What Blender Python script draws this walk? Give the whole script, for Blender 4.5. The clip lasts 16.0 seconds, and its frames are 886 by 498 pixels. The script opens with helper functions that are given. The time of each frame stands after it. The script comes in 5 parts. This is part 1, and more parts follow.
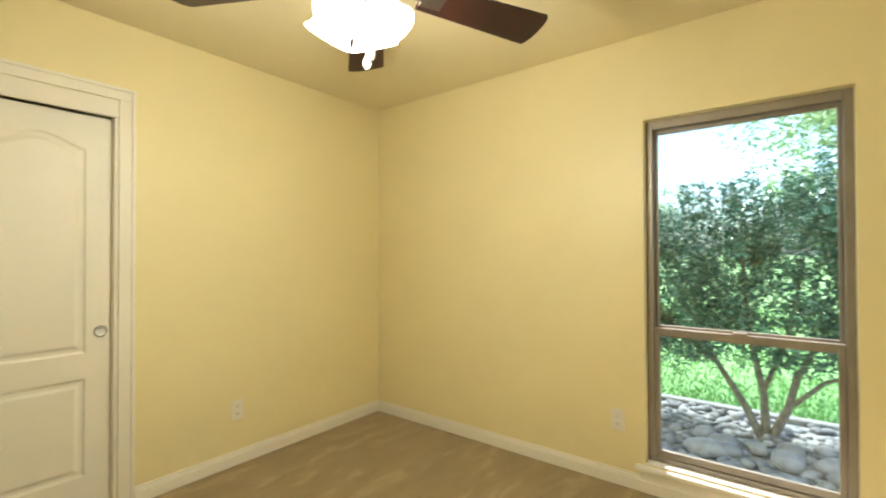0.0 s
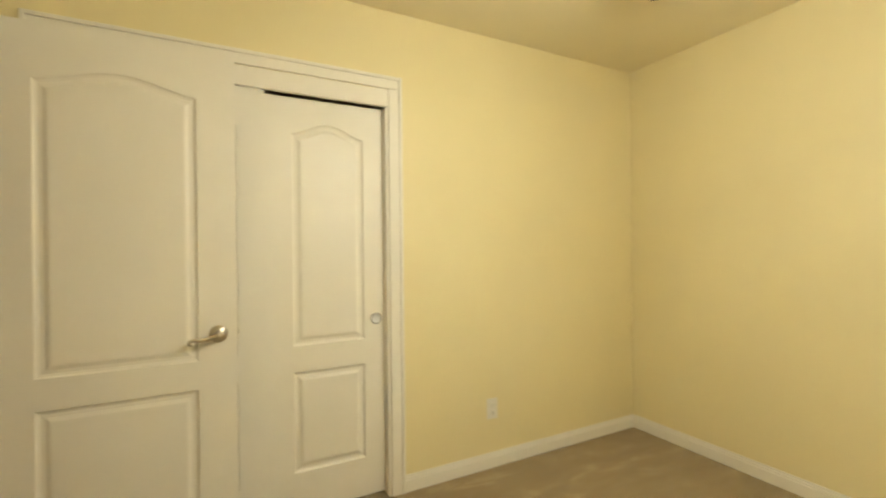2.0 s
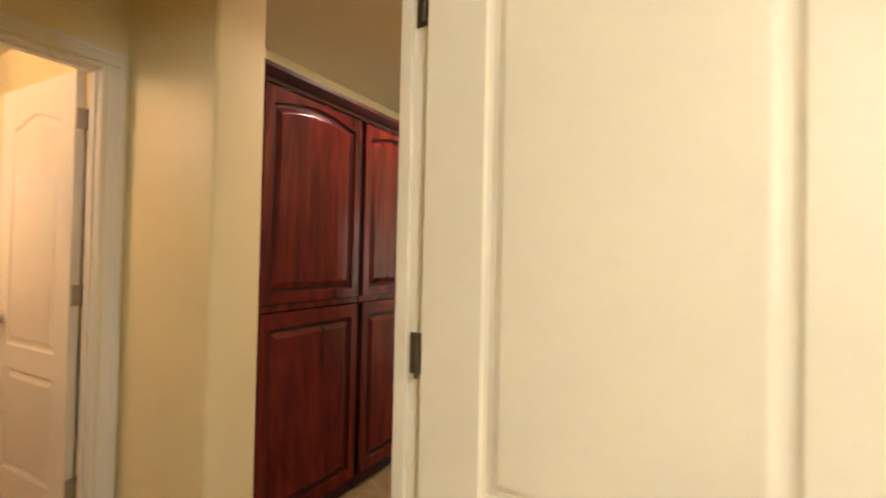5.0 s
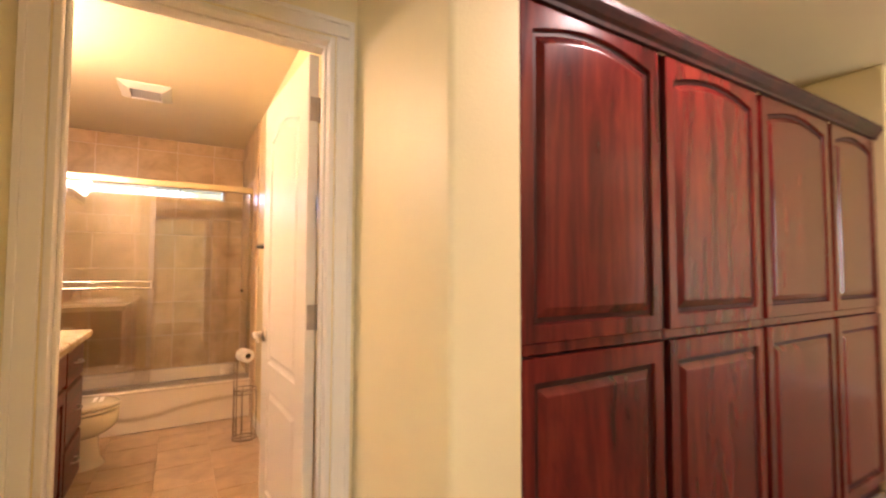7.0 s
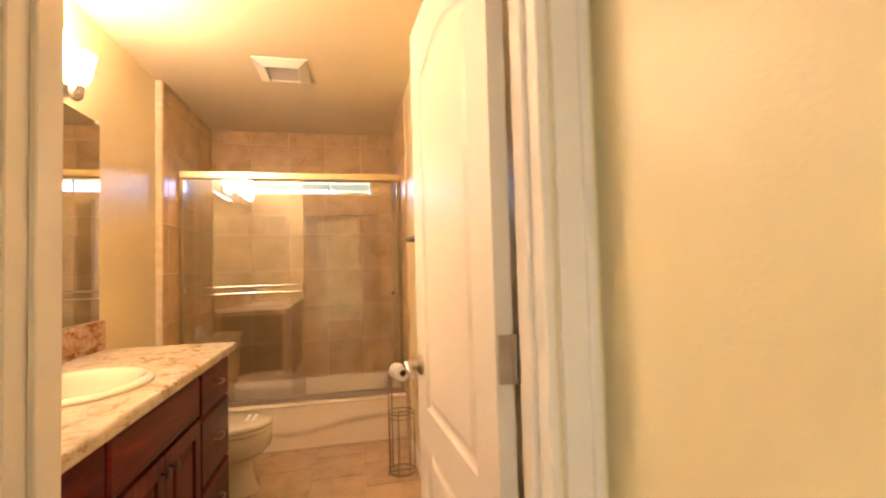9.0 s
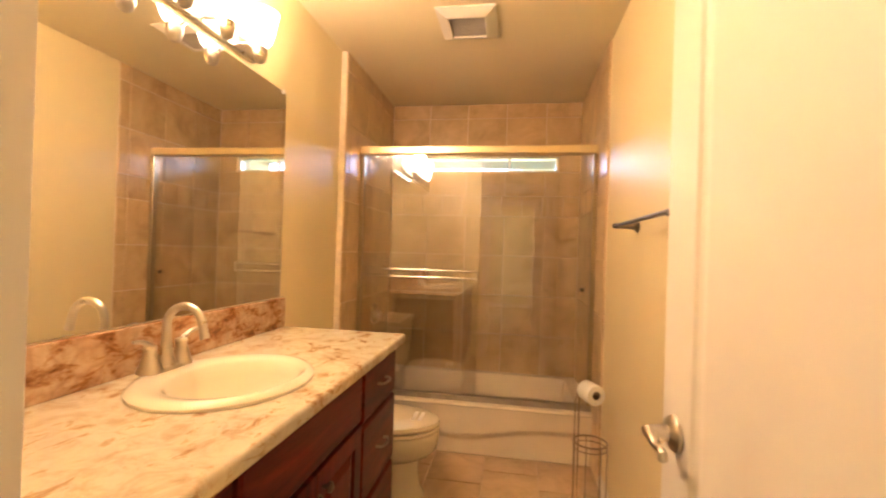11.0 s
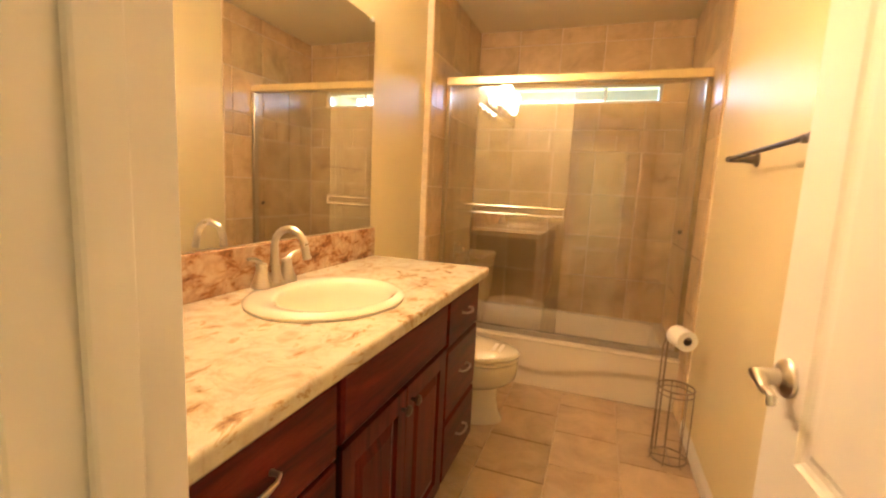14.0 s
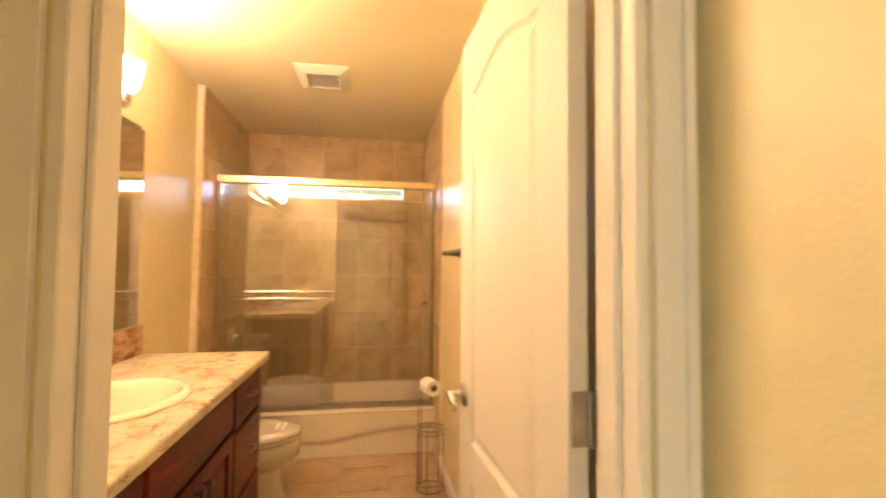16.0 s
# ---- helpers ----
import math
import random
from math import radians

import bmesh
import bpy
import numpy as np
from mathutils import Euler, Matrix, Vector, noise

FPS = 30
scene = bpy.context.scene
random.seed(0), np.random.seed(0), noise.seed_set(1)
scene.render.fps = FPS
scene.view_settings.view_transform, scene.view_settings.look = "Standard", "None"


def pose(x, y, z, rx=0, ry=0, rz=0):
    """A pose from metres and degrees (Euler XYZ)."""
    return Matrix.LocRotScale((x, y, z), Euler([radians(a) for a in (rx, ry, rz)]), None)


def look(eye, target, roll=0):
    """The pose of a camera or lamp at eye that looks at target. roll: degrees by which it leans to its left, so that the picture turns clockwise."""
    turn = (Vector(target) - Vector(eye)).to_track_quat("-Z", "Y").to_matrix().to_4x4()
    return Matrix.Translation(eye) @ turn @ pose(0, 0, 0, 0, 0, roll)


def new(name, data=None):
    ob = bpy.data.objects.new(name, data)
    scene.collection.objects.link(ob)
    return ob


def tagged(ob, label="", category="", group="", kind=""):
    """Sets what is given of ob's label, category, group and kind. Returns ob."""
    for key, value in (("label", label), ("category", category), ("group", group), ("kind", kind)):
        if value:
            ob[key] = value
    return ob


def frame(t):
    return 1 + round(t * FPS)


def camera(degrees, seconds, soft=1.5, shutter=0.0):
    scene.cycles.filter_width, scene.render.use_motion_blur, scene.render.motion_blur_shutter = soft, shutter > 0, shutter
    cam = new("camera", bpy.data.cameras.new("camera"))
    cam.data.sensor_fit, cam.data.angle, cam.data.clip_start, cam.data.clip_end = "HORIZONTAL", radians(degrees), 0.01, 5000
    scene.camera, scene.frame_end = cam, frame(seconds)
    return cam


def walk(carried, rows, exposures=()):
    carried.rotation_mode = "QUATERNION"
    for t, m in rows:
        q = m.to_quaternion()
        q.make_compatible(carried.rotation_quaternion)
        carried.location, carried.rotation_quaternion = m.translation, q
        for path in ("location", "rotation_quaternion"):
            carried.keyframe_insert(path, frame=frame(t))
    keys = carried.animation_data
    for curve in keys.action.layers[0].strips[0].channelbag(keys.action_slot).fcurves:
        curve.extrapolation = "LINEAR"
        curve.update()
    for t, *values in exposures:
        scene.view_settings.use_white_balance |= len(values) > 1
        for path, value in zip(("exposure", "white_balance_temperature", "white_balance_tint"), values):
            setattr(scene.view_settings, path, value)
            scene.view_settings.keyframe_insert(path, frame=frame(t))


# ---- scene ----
cam = camera(90.2, 16.0, soft=2.0, shutter=0.5)
PATH = [
    (0, (-0.072, -0.127, 1.261), (-1.301, 1.45, 1.285), -0.2),
    (0.5, (-0.158, -0.13, 1.263), (-1.517, 1.337, 1.271), 0.1),
    (1, (-0.298, -0.159, 1.254), (-1.803, 1.16, 1.256), 0.5),
    (1.5, (-0.457, -0.188, 1.251), (-2.095, 0.958, 1.242), 0.3),
    (2, (-0.617, -0.182, 1.235), (-2.386, 0.751, 1.234), -0.6),
    (2.5, (-0.777, -0.134, 1.234), (-2.679, 0.482, 1.24), -0.8),
    (3, (-1.021, -0.184, 1.236), (-2.991, 0.159, 1.277), -1.2),
    (3.5, (-1.218, -0.249, 1.258), (-3.216, -0.218, 1.332), -0.2),
    (4, (-1.426, -0.265, 1.271), (-3.397, -0.599, 1.355), 0.8),
    (6.3, (-2.143, -0.733, 1.251), (-3.396, -2.292, 1.28), 0.1),
    (6.5, (-2.174, -0.822, 1.245), (-3.358, -2.433, 1.294), 0.1),
    (7, (-2.252, -1.027, 1.246), (-3.268, -2.748, 1.335), 0.2),
    (7.5, (-2.338, -1.262, 1.238), (-3.192, -3.067, 1.349), 0.5),
    (8, (-2.378, -1.48, 1.23), (-3.087, -3.346, 1.344), -0.6),
    (10.3, (-2.326, -2.247, 1.263), (-2.306, -4.246, 1.291), 0.4),
    (10.5, (-2.311, -2.294, 1.259), (-2.212, -4.291, 1.28), 0.9),
    (11, (-2.287, -2.355, 1.266), (-1.963, -4.329, 1.274), 1.8),
    (11.5, (-2.264, -2.398, 1.253), (-1.729, -4.324, 1.182), 2.4),
    (12, (-2.254, -2.424, 1.229), (-1.603, -4.306, 1.044), 2.8),
    (12.5, (-2.245, -2.423, 1.213), (-1.558, -4.279, 0.925), 3.0),
    (13, (-2.25, -2.421, 1.208), (-1.53, -4.254, 0.862), 2.5),
    (13.5, (-2.255, -2.404, 1.212), (-1.534, -4.237, 0.866), 2.7),
    (14, (-2.261, -2.357, 1.234), (-1.607, -4.227, 0.961), 2.8),
    (14.5, (-2.281, -2.279, 1.258), (-1.802, -4.214, 1.099), 2.7),
    (15, (-2.312, -2.191, 1.285), (-2.037, -4.17, 1.205), 1.9),
    (15.5, (-2.343, -2.069, 1.304), (-2.288, -4.068, 1.32), 1.2),
    (16, (-2.311, -1.937, 1.316), (-2.629, -3.91, 1.399), 0.5),
]
# stops and white balance follow the clip's automatic exposure
EXPOSURES = [(0.0, 2.24, 6500, 10), (1.5, 2.26, 6500, 10), (3.5, 2.30, 6500, 11), (4.2, 2.46, 6480, 12), (6.3, 3.66, 5950, 31), (8.2, 3.70, 6000, 23), (10.3, 3.44, 6250, 20), (11.3, 3.44, 6280, 18), (12.6, 3.44, 6350, 14), (13.4, 3.56, 6350, 13), (14.2, 3.62, 6350, 13), (16.0, 3.62, 6400, 14)]
walk(cam, [(t, look(eye, target, roll)) for t, eye, target, roll in PATH], EXPOSURES)

# ---- world and sun: bright overcast daylight outside the windows ----
world = bpy.data.worlds.new("world")
scene.world = world
world.use_nodes = True
wn = world.node_tree
sky = wn.nodes.new("ShaderNodeTexSky")
sky.sky_type = "NISHITA"
sky.sun_disc = False
sky.sun_elevation, sky.sun_rotation = radians(48), radians(200)
sky.air_density, sky.dust_density = 1.0, 3.0
wn.nodes["Background"].inputs["Strength"].default_value = 0.13
wn.links.new(sky.outputs["Color"], wn.nodes["Background"].inputs["Color"])
sun_data = bpy.data.lights.new("sun", "SUN")
sun_data.energy, sun_data.angle, sun_data.color = 2.7, radians(14), (1.0, 0.96, 0.9)
sun = new("sun", sun_data)
sun.matrix_world = look((-6, 14, 16), (0, 4, 0))

FAN_POWER, BATH_POWER, HALL_POWER, ROOM_POWER = 7.6, 3.9, 2.2, 5.4
WARM = (0.97, 0.955, 0.77)
HALL_WARM = (1.0, 0.73, 0.58)
BATH_WARM = (1.0, 0.67, 0.42)


def lamp(name, kind, at, energy, color, size=0.05, aim=None, size_y=None):
    data = bpy.data.lights.new(name, kind)
    data.energy, data.color = energy, color
    if kind == "AREA":
        data.shape, data.size, data.size_y = "RECTANGLE", size, size_y or size
    else:
        data.shadow_soft_size = size
    ob = new(name, data)
    ob.matrix_world = look(at, aim) if aim else pose(*at)
    return ob


lamp("bath_window_sky", "AREA", (-2.02, -6.30, 2.03), 0.42, (0.42, 0.62, 1.0), 1.1, (-2.35, -3.6, 1.4), 0.08)

# ---- materials ----
def material(name):
    m = bpy.data.materials.new(name)
    m.use_nodes = True
    nt = m.node_tree
    return m, nt, nt.nodes["Principled BSDF"]


def node(nt, kind, **values):
    n = nt.nodes.new(kind)
    for key, value in values.items():
        n.inputs[key].default_value = value
    return n


def coords(nt, scale=(1, 1, 1)):
    c = nt.nodes.new("ShaderNodeTexCoord")
    m = nt.nodes.new("ShaderNodeMapping")
    m.inputs["Scale"].default_value = scale
    nt.links.new(c.outputs["Object"], m.inputs["Vector"])
    return m.outputs["Vector"]


def ramp(nt, fac, stops):
    r = nt.nodes.new("ShaderNodeValToRGB")
    e = r.color_ramp.elements
    while len(e) < len(stops):
        e.new(0.5)
    for i, (p, c) in enumerate(stops):
        e[i].position, e[i].color = p, (*c, 1)
    nt.links.new(fac, r.inputs["Fac"])
    return r.outputs["Color"]


def bump(nt, bsdf, height, strength, distance):
    b = node(nt, "ShaderNodeBump", Strength=strength, Distance=distance)
    nt.links.new(height, b.inputs["Height"])
    nt.links.new(b.outputs["Normal"], bsdf.inputs["Normal"])


def plain(name, color, rough=0.5, metal=0.0, vary=0.06, scale=6.0, grain=0.0, grain_scale=200.0, rough_vary=0.08, coat=0.0):
    """A painted, moulded or metal surface with faint patches and a fine grain."""
    m, nt, b = material(name)
    v = coords(nt)
    n = node(nt, "ShaderNodeTexNoise", Scale=scale, Detail=4.0)
    nt.links.new(v, n.inputs["Vector"])
    lo = tuple(max(0, c * (1 - vary)) for c in color)
    hi = tuple(min(1, c * (1 + vary)) for c in color)
    nt.links.new(ramp(nt, n.outputs["Fac"], [(0.3, lo), (0.7, hi)]), b.inputs["Base Color"])
    r = node(nt, "ShaderNodeMapRange", **{"To Min": max(0.02, rough - rough_vary), "To Max": rough + rough_vary})
    nt.links.new(n.outputs["Fac"], r.inputs["Value"])
    nt.links.new(r.outputs["Result"], b.inputs["Roughness"])
    b.inputs["Metallic"].default_value = metal
    b.inputs["Coat Weight"].default_value = coat
    b.inputs["Coat Roughness"].default_value = 0.12
    if grain:
        g = node(nt, "ShaderNodeTexNoise", Scale=grain_scale, Detail=3.0)
        nt.links.new(v, g.inputs["Vector"])
        bump(nt, b, g.outputs["Fac"], grain, 0.002)
    return m


WALL = plain("yellow_wall_paint", (0.80, 0.70, 0.42), 0.45, rough_vary=0.02, vary=0.02, scale=2.0, grain=0.35, grain_scale=140)
CEIL = plain("ceiling_paint", (0.80, 0.71, 0.48), 0.7, vary=0.025, scale=2.0, grain=0.5, grain_scale=90)
BATHWALL = plain("yellow_bath_paint", (0.78, 0.67, 0.40), 0.40, vary=0.02, scale=2.0, grain=0.12, grain_scale=90, rough_vary=0.012)
TRIM = plain("white_trim_paint", (0.82, 0.78, 0.70), 0.45, vary=0.012, scale=5.0, grain=0.06, grain_scale=60, rough_vary=0.01)
NICKEL = plain("brushed_nickel", (0.62, 0.57, 0.50), 0.28, 1.0, 0.05, 30, rough_vary=0.02)
PEWTER = plain("dark_pewter", (0.20, 0.18, 0.16), 0.28, 0.95, 0.08, 30, rough_vary=0.02)
DARKMETAL = plain("bronze_metal", (0.12, 0.10, 0.085), 0.35, 0.9, 0.1, 30, rough_vary=0.02)
WIRE = plain("brown_wire", (0.36, 0.29, 0.22), 0.4, 0.7, 0.1, 30, rough_vary=0.02)
DULL = plain("dull_nickel", (0.42, 0.38, 0.33), 0.38, 0.9, 0.08, 30, rough_vary=0.02)
CHROME = plain("chrome", (0.8, 0.8, 0.8), 0.12, 1.0, 0.03, 20, rough_vary=0.01)
SATIN = plain("satin_chrome", (0.72, 0.72, 0.72), 0.45, 0.85, 0.05, 20)
DARKMETAL_PAINT = plain("dark_brown_paint", (0.10, 0.07, 0.05), 0.6, vary=0.1, scale=8)
# Side jambs: the header's champagne metal with dark reflections put into its colour.
DARKGOLD = plain("champagne_dark_reflection", (0.46, 0.39, 0.27), 0.34, 1.0, 0.04, 20, rough_vary=0.02)
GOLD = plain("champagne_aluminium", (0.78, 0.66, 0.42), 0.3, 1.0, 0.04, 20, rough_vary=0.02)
TAUPE = plain("taupe_aluminium", (0.30, 0.265, 0.225), 0.42, 0.35, 0.06, 12)
PORCELAIN = plain("biscuit_porcelain", (0.75, 0.68, 0.52), 0.12, vary=0.015, scale=3, rough_vary=0.04, coat=0.4)
TUB = plain("biscuit_enamel", (0.82, 0.73, 0.58), 0.16, vary=0.02, scale=2.5, rough_vary=0.05, coat=0.3)
PLASTIC = plain("white_plastic", (0.80, 0.76, 0.68), 0.35, vary=0.02)
GREYPLASTIC = plain("grey_plastic", (0.42, 0.38, 0.32), 0.6, vary=0.1)
PAPER = plain("tissue_paper", (0.86, 0.84, 0.80), 0.95, vary=0.03, scale=40, grain=0.3, grain_scale=150)
CARD_SHADE = plain("grey_card_and_vent_shade", (0.22, 0.18, 0.14), 0.9)
# Carcass wood, near black: the shade in the door gaps is put into it.
SHADEWOOD = plain("near_black_gap_shade_wood", (0.006, 0.002, 0.002), 0.85, vary=0.3, scale=20)
BLACK = plain("dark_shadow_gap", (0.02, 0.018, 0.016), 0.8)
GROUT = plain("pale_grout", (0.79, 0.68, 0.51), 0.85, vary=0.1, scale=25, grain=0.4)
FLOORGROUT = plain("tan_floor_grout", (0.60, 0.47, 0.32), 0.85, vary=0.1, scale=25, grain=0.4)
BARK = plain("shrub_bark", (0.26, 0.225, 0.18), 0.9, vary=0.35, scale=22, grain=0.9, grain_scale=70)
STUCCO = plain("exterior_stucco", (0.55, 0.50, 0.42), 0.9, vary=0.08, grain=0.6)
ROCK = plain("river_rock", (0.25, 0.245, 0.245), 0.75, vary=0.3, scale=9, grain=0.5, grain_scale=60)
EDGING = plain("concrete_edging", (0.30, 0.29, 0.27), 0.9, vary=0.15, scale=14, grain=0.5)


def varied(m, amount):
    """Each object made of m takes its own lightness."""
    nt = m.node_tree
    b = nt.nodes["Principled BSDF"]
    old = b.inputs["Base Color"].links[0].from_socket
    info = nt.nodes.new("ShaderNodeObjectInfo")
    r = node(nt, "ShaderNodeMapRange", **{"To Min": 1 - amount, "To Max": 1 + amount})
    nt.links.new(info.outputs["Random"], r.inputs["Value"])
    h = nt.nodes.new("ShaderNodeHueSaturation")
    nt.links.new(r.outputs["Result"], h.inputs["Value"])
    nt.links.new(old, h.inputs["Color"])
    nt.links.new(h.outputs["Color"], b.inputs["Base Color"])
    return m


def islands(m, amount):
    """Each loose piece of one mesh takes its own lightness."""
    nt = m.node_tree
    b = nt.nodes["Principled BSDF"]
    old = b.inputs["Base Color"].links[0].from_socket
    info = nt.nodes.new("ShaderNodeNewGeometry")
    r = node(nt, "ShaderNodeMapRange", **{"To Min": 1 - amount, "To Max": 1 + amount})
    nt.links.new(info.outputs["Random Per Island"], r.inputs["Value"])
    h = nt.nodes.new("ShaderNodeHueSaturation")
    nt.links.new(r.outputs["Result"], h.inputs["Value"])
    nt.links.new(old, h.inputs["Color"])
    nt.links.new(h.outputs["Color"], b.inputs["Base Color"])
    return m


islands(ROCK, 0.45)


def tile_material(name, lo, mid, hi, rough):
    m, nt, b = material(name)
    v = coords(nt)
    info = nt.nodes.new("ShaderNodeObjectInfo")
    off = nt.nodes.new("ShaderNodeVectorMath")
    off.operation = "MULTIPLY_ADD"
    off.inputs[1].default_value = (1, 1, 1)
    nt.links.new(v, off.inputs[0])
    sc = nt.nodes.new("ShaderNodeMath")
    sc.operation = "MULTIPLY"
    sc.inputs[1].default_value = 37.0
    nt.links.new(info.outputs["Random"], sc.inputs[0])
    nt.links.new(sc.outputs[0], off.inputs[2])
    n = node(nt, "ShaderNodeTexNoise", Scale=5.0, Detail=8.0, Roughness=0.62, Distortion=0.6)
    nt.links.new(off.outputs[0], n.inputs["Vector"])
    nt.links.new(ramp(nt, n.outputs["Fac"], [(0.28, lo), (0.5, mid), (0.75, hi)]), b.inputs["Base Color"])
    b.inputs["Roughness"].default_value = rough
    bump(nt, b, n.outputs["Fac"], 0.15, 0.003)
    return varied(m, 0.06)


TILE = tile_material("tan_wall_tile", (0.44, 0.305, 0.155), (0.60, 0.43, 0.23), (0.72, 0.54, 0.31), 0.28)
FLOORTILE = tile_material("tan_floor_tile", (0.38, 0.265, 0.155), (0.52, 0.375, 0.235), (0.64, 0.48, 0.31), 0.32)


def carpet_material():
    m, nt, b = material("beige_carpet")
    v = coords(nt)
    w = coords(nt, (2.4, 0.8, 1.0))
    n = node(nt, "ShaderNodeTexNoise", Scale=3.6, Detail=5.0, Roughness=0.62, Distortion=0.7)
    f = node(nt, "ShaderNodeTexNoise", Scale=260.0, Detail=2.0)
    nt.links.new(w, n.inputs["Vector"])
    nt.links.new(v, f.inputs["Vector"])
    a = ramp(nt, n.outputs["Fac"], [(0.36, (0.33, 0.235, 0.095)), (0.56, (0.39, 0.28, 0.12)), (0.63, (0.48, 0.365, 0.17)), (0.70, (0.41, 0.30, 0.13))])
    c = ramp(nt, f.outputs["Fac"], [(0.3, (0.72, 0.72, 0.72)), (0.7, (1.0, 1.0, 1.0))])
    mix = nt.nodes.new("ShaderNodeMix")
    mix.data_type, mix.blend_type = "RGBA", "MULTIPLY"
    mix.inputs["Factor"].default_value = 1.0
    nt.links.new(a, mix.inputs["A"])
    nt.links.new(c, mix.inputs["B"])
    nt.links.new(mix.outputs["Result"], b.inputs["Base Color"])
    b.inputs["Roughness"].default_value = 0.95
    b.inputs["Sheen Weight"].default_value = 0.25
    bump(nt, b, f.outputs["Fac"], 0.9, 0.008)
    return m


CARPET = carpet_material()


def wood_material(name, dark, mid, light, rough, stretch=(9, 9, 0.9), coat=0.16, gloss=0.4):
    m, nt, b = material(name)
    v = coords(nt, stretch)
    info = nt.nodes.new("ShaderNodeObjectInfo")
    off = nt.nodes.new("ShaderNodeVectorMath")
    off.operation = "ADD"
    sc = nt.nodes.new("ShaderNodeMath")
    sc.operation = "MULTIPLY"
    sc.inputs[1].default_value = 19.0
    nt.links.new(info.outputs["Random"], sc.inputs[0])
    nt.links.new(v, off.inputs[0])
    nt.links.new(sc.outputs[0], off.inputs[1])
    n = node(nt, "ShaderNodeTexNoise", Scale=1.1, Detail=7.0, Roughness=0.68, Distortion=1.6)
    f = node(nt, "ShaderNodeTexNoise", Scale=9.0, Detail=4.0, Distortion=0.3)
    nt.links.new(off.outputs[0], n.inputs["Vector"])
    nt.links.new(off.outputs[0], f.inputs["Vector"])
    a = ramp(nt, n.outputs["Fac"], [(0.30, dark), (0.48, mid), (0.72, light)])
    c = ramp(nt, f.outputs["Fac"], [(0.35, (0.62, 0.58, 0.58)), (0.65, (1.0, 1.0, 1.0))])
    mix = nt.nodes.new("ShaderNodeMix")
    mix.data_type, mix.blend_type = "RGBA", "MULTIPLY"
    mix.inputs["Factor"].default_value = 0.6
    nt.links.new(a, mix.inputs["A"])
    nt.links.new(c, mix.inputs["B"])
    nt.links.new(mix.outputs["Result"], b.inputs["Base Color"])
    b.inputs["Roughness"].default_value = rough
    b.inputs["Coat Weight"].default_value = coat
    b.inputs["Coat Roughness"].default_value = 0.15
    b.inputs["Specular IOR Level"].default_value = gloss
    bump(nt, b, f.outputs["Fac"], 0.12, 0.002)
    return m


CHERRY = wood_material("cherry_wood", (0.022, 0.003, 0.003), (0.105, 0.010, 0.008), (0.185, 0.024, 0.013), 0.24, (6, 6, 0.7), 0.18, 0.26)
CHERRY_H = wood_material("cherry_wood_level", (0.012, 0.002, 0.002), (0.095, 0.009, 0.006), (0.215, 0.030, 0.016), 0.30, (8, 0.9, 8), 0.0, 0.14)
CHERRY_V = wood_material("vanity_cherry_wood", (0.012, 0.002, 0.002), (0.095, 0.009, 0.006), (0.200, 0.026, 0.014), 0.30, (8, 8, 0.9), 0.0, 0.14)
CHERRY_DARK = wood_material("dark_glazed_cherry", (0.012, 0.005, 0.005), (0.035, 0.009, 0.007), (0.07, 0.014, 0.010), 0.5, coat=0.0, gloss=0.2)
BLADE = wood_material("mahogany_fan_blade", (0.010, 0.003, 0.003), (0.020, 0.005, 0.004), (0.036, 0.008, 0.005), 0.42, (4, 4, 4))


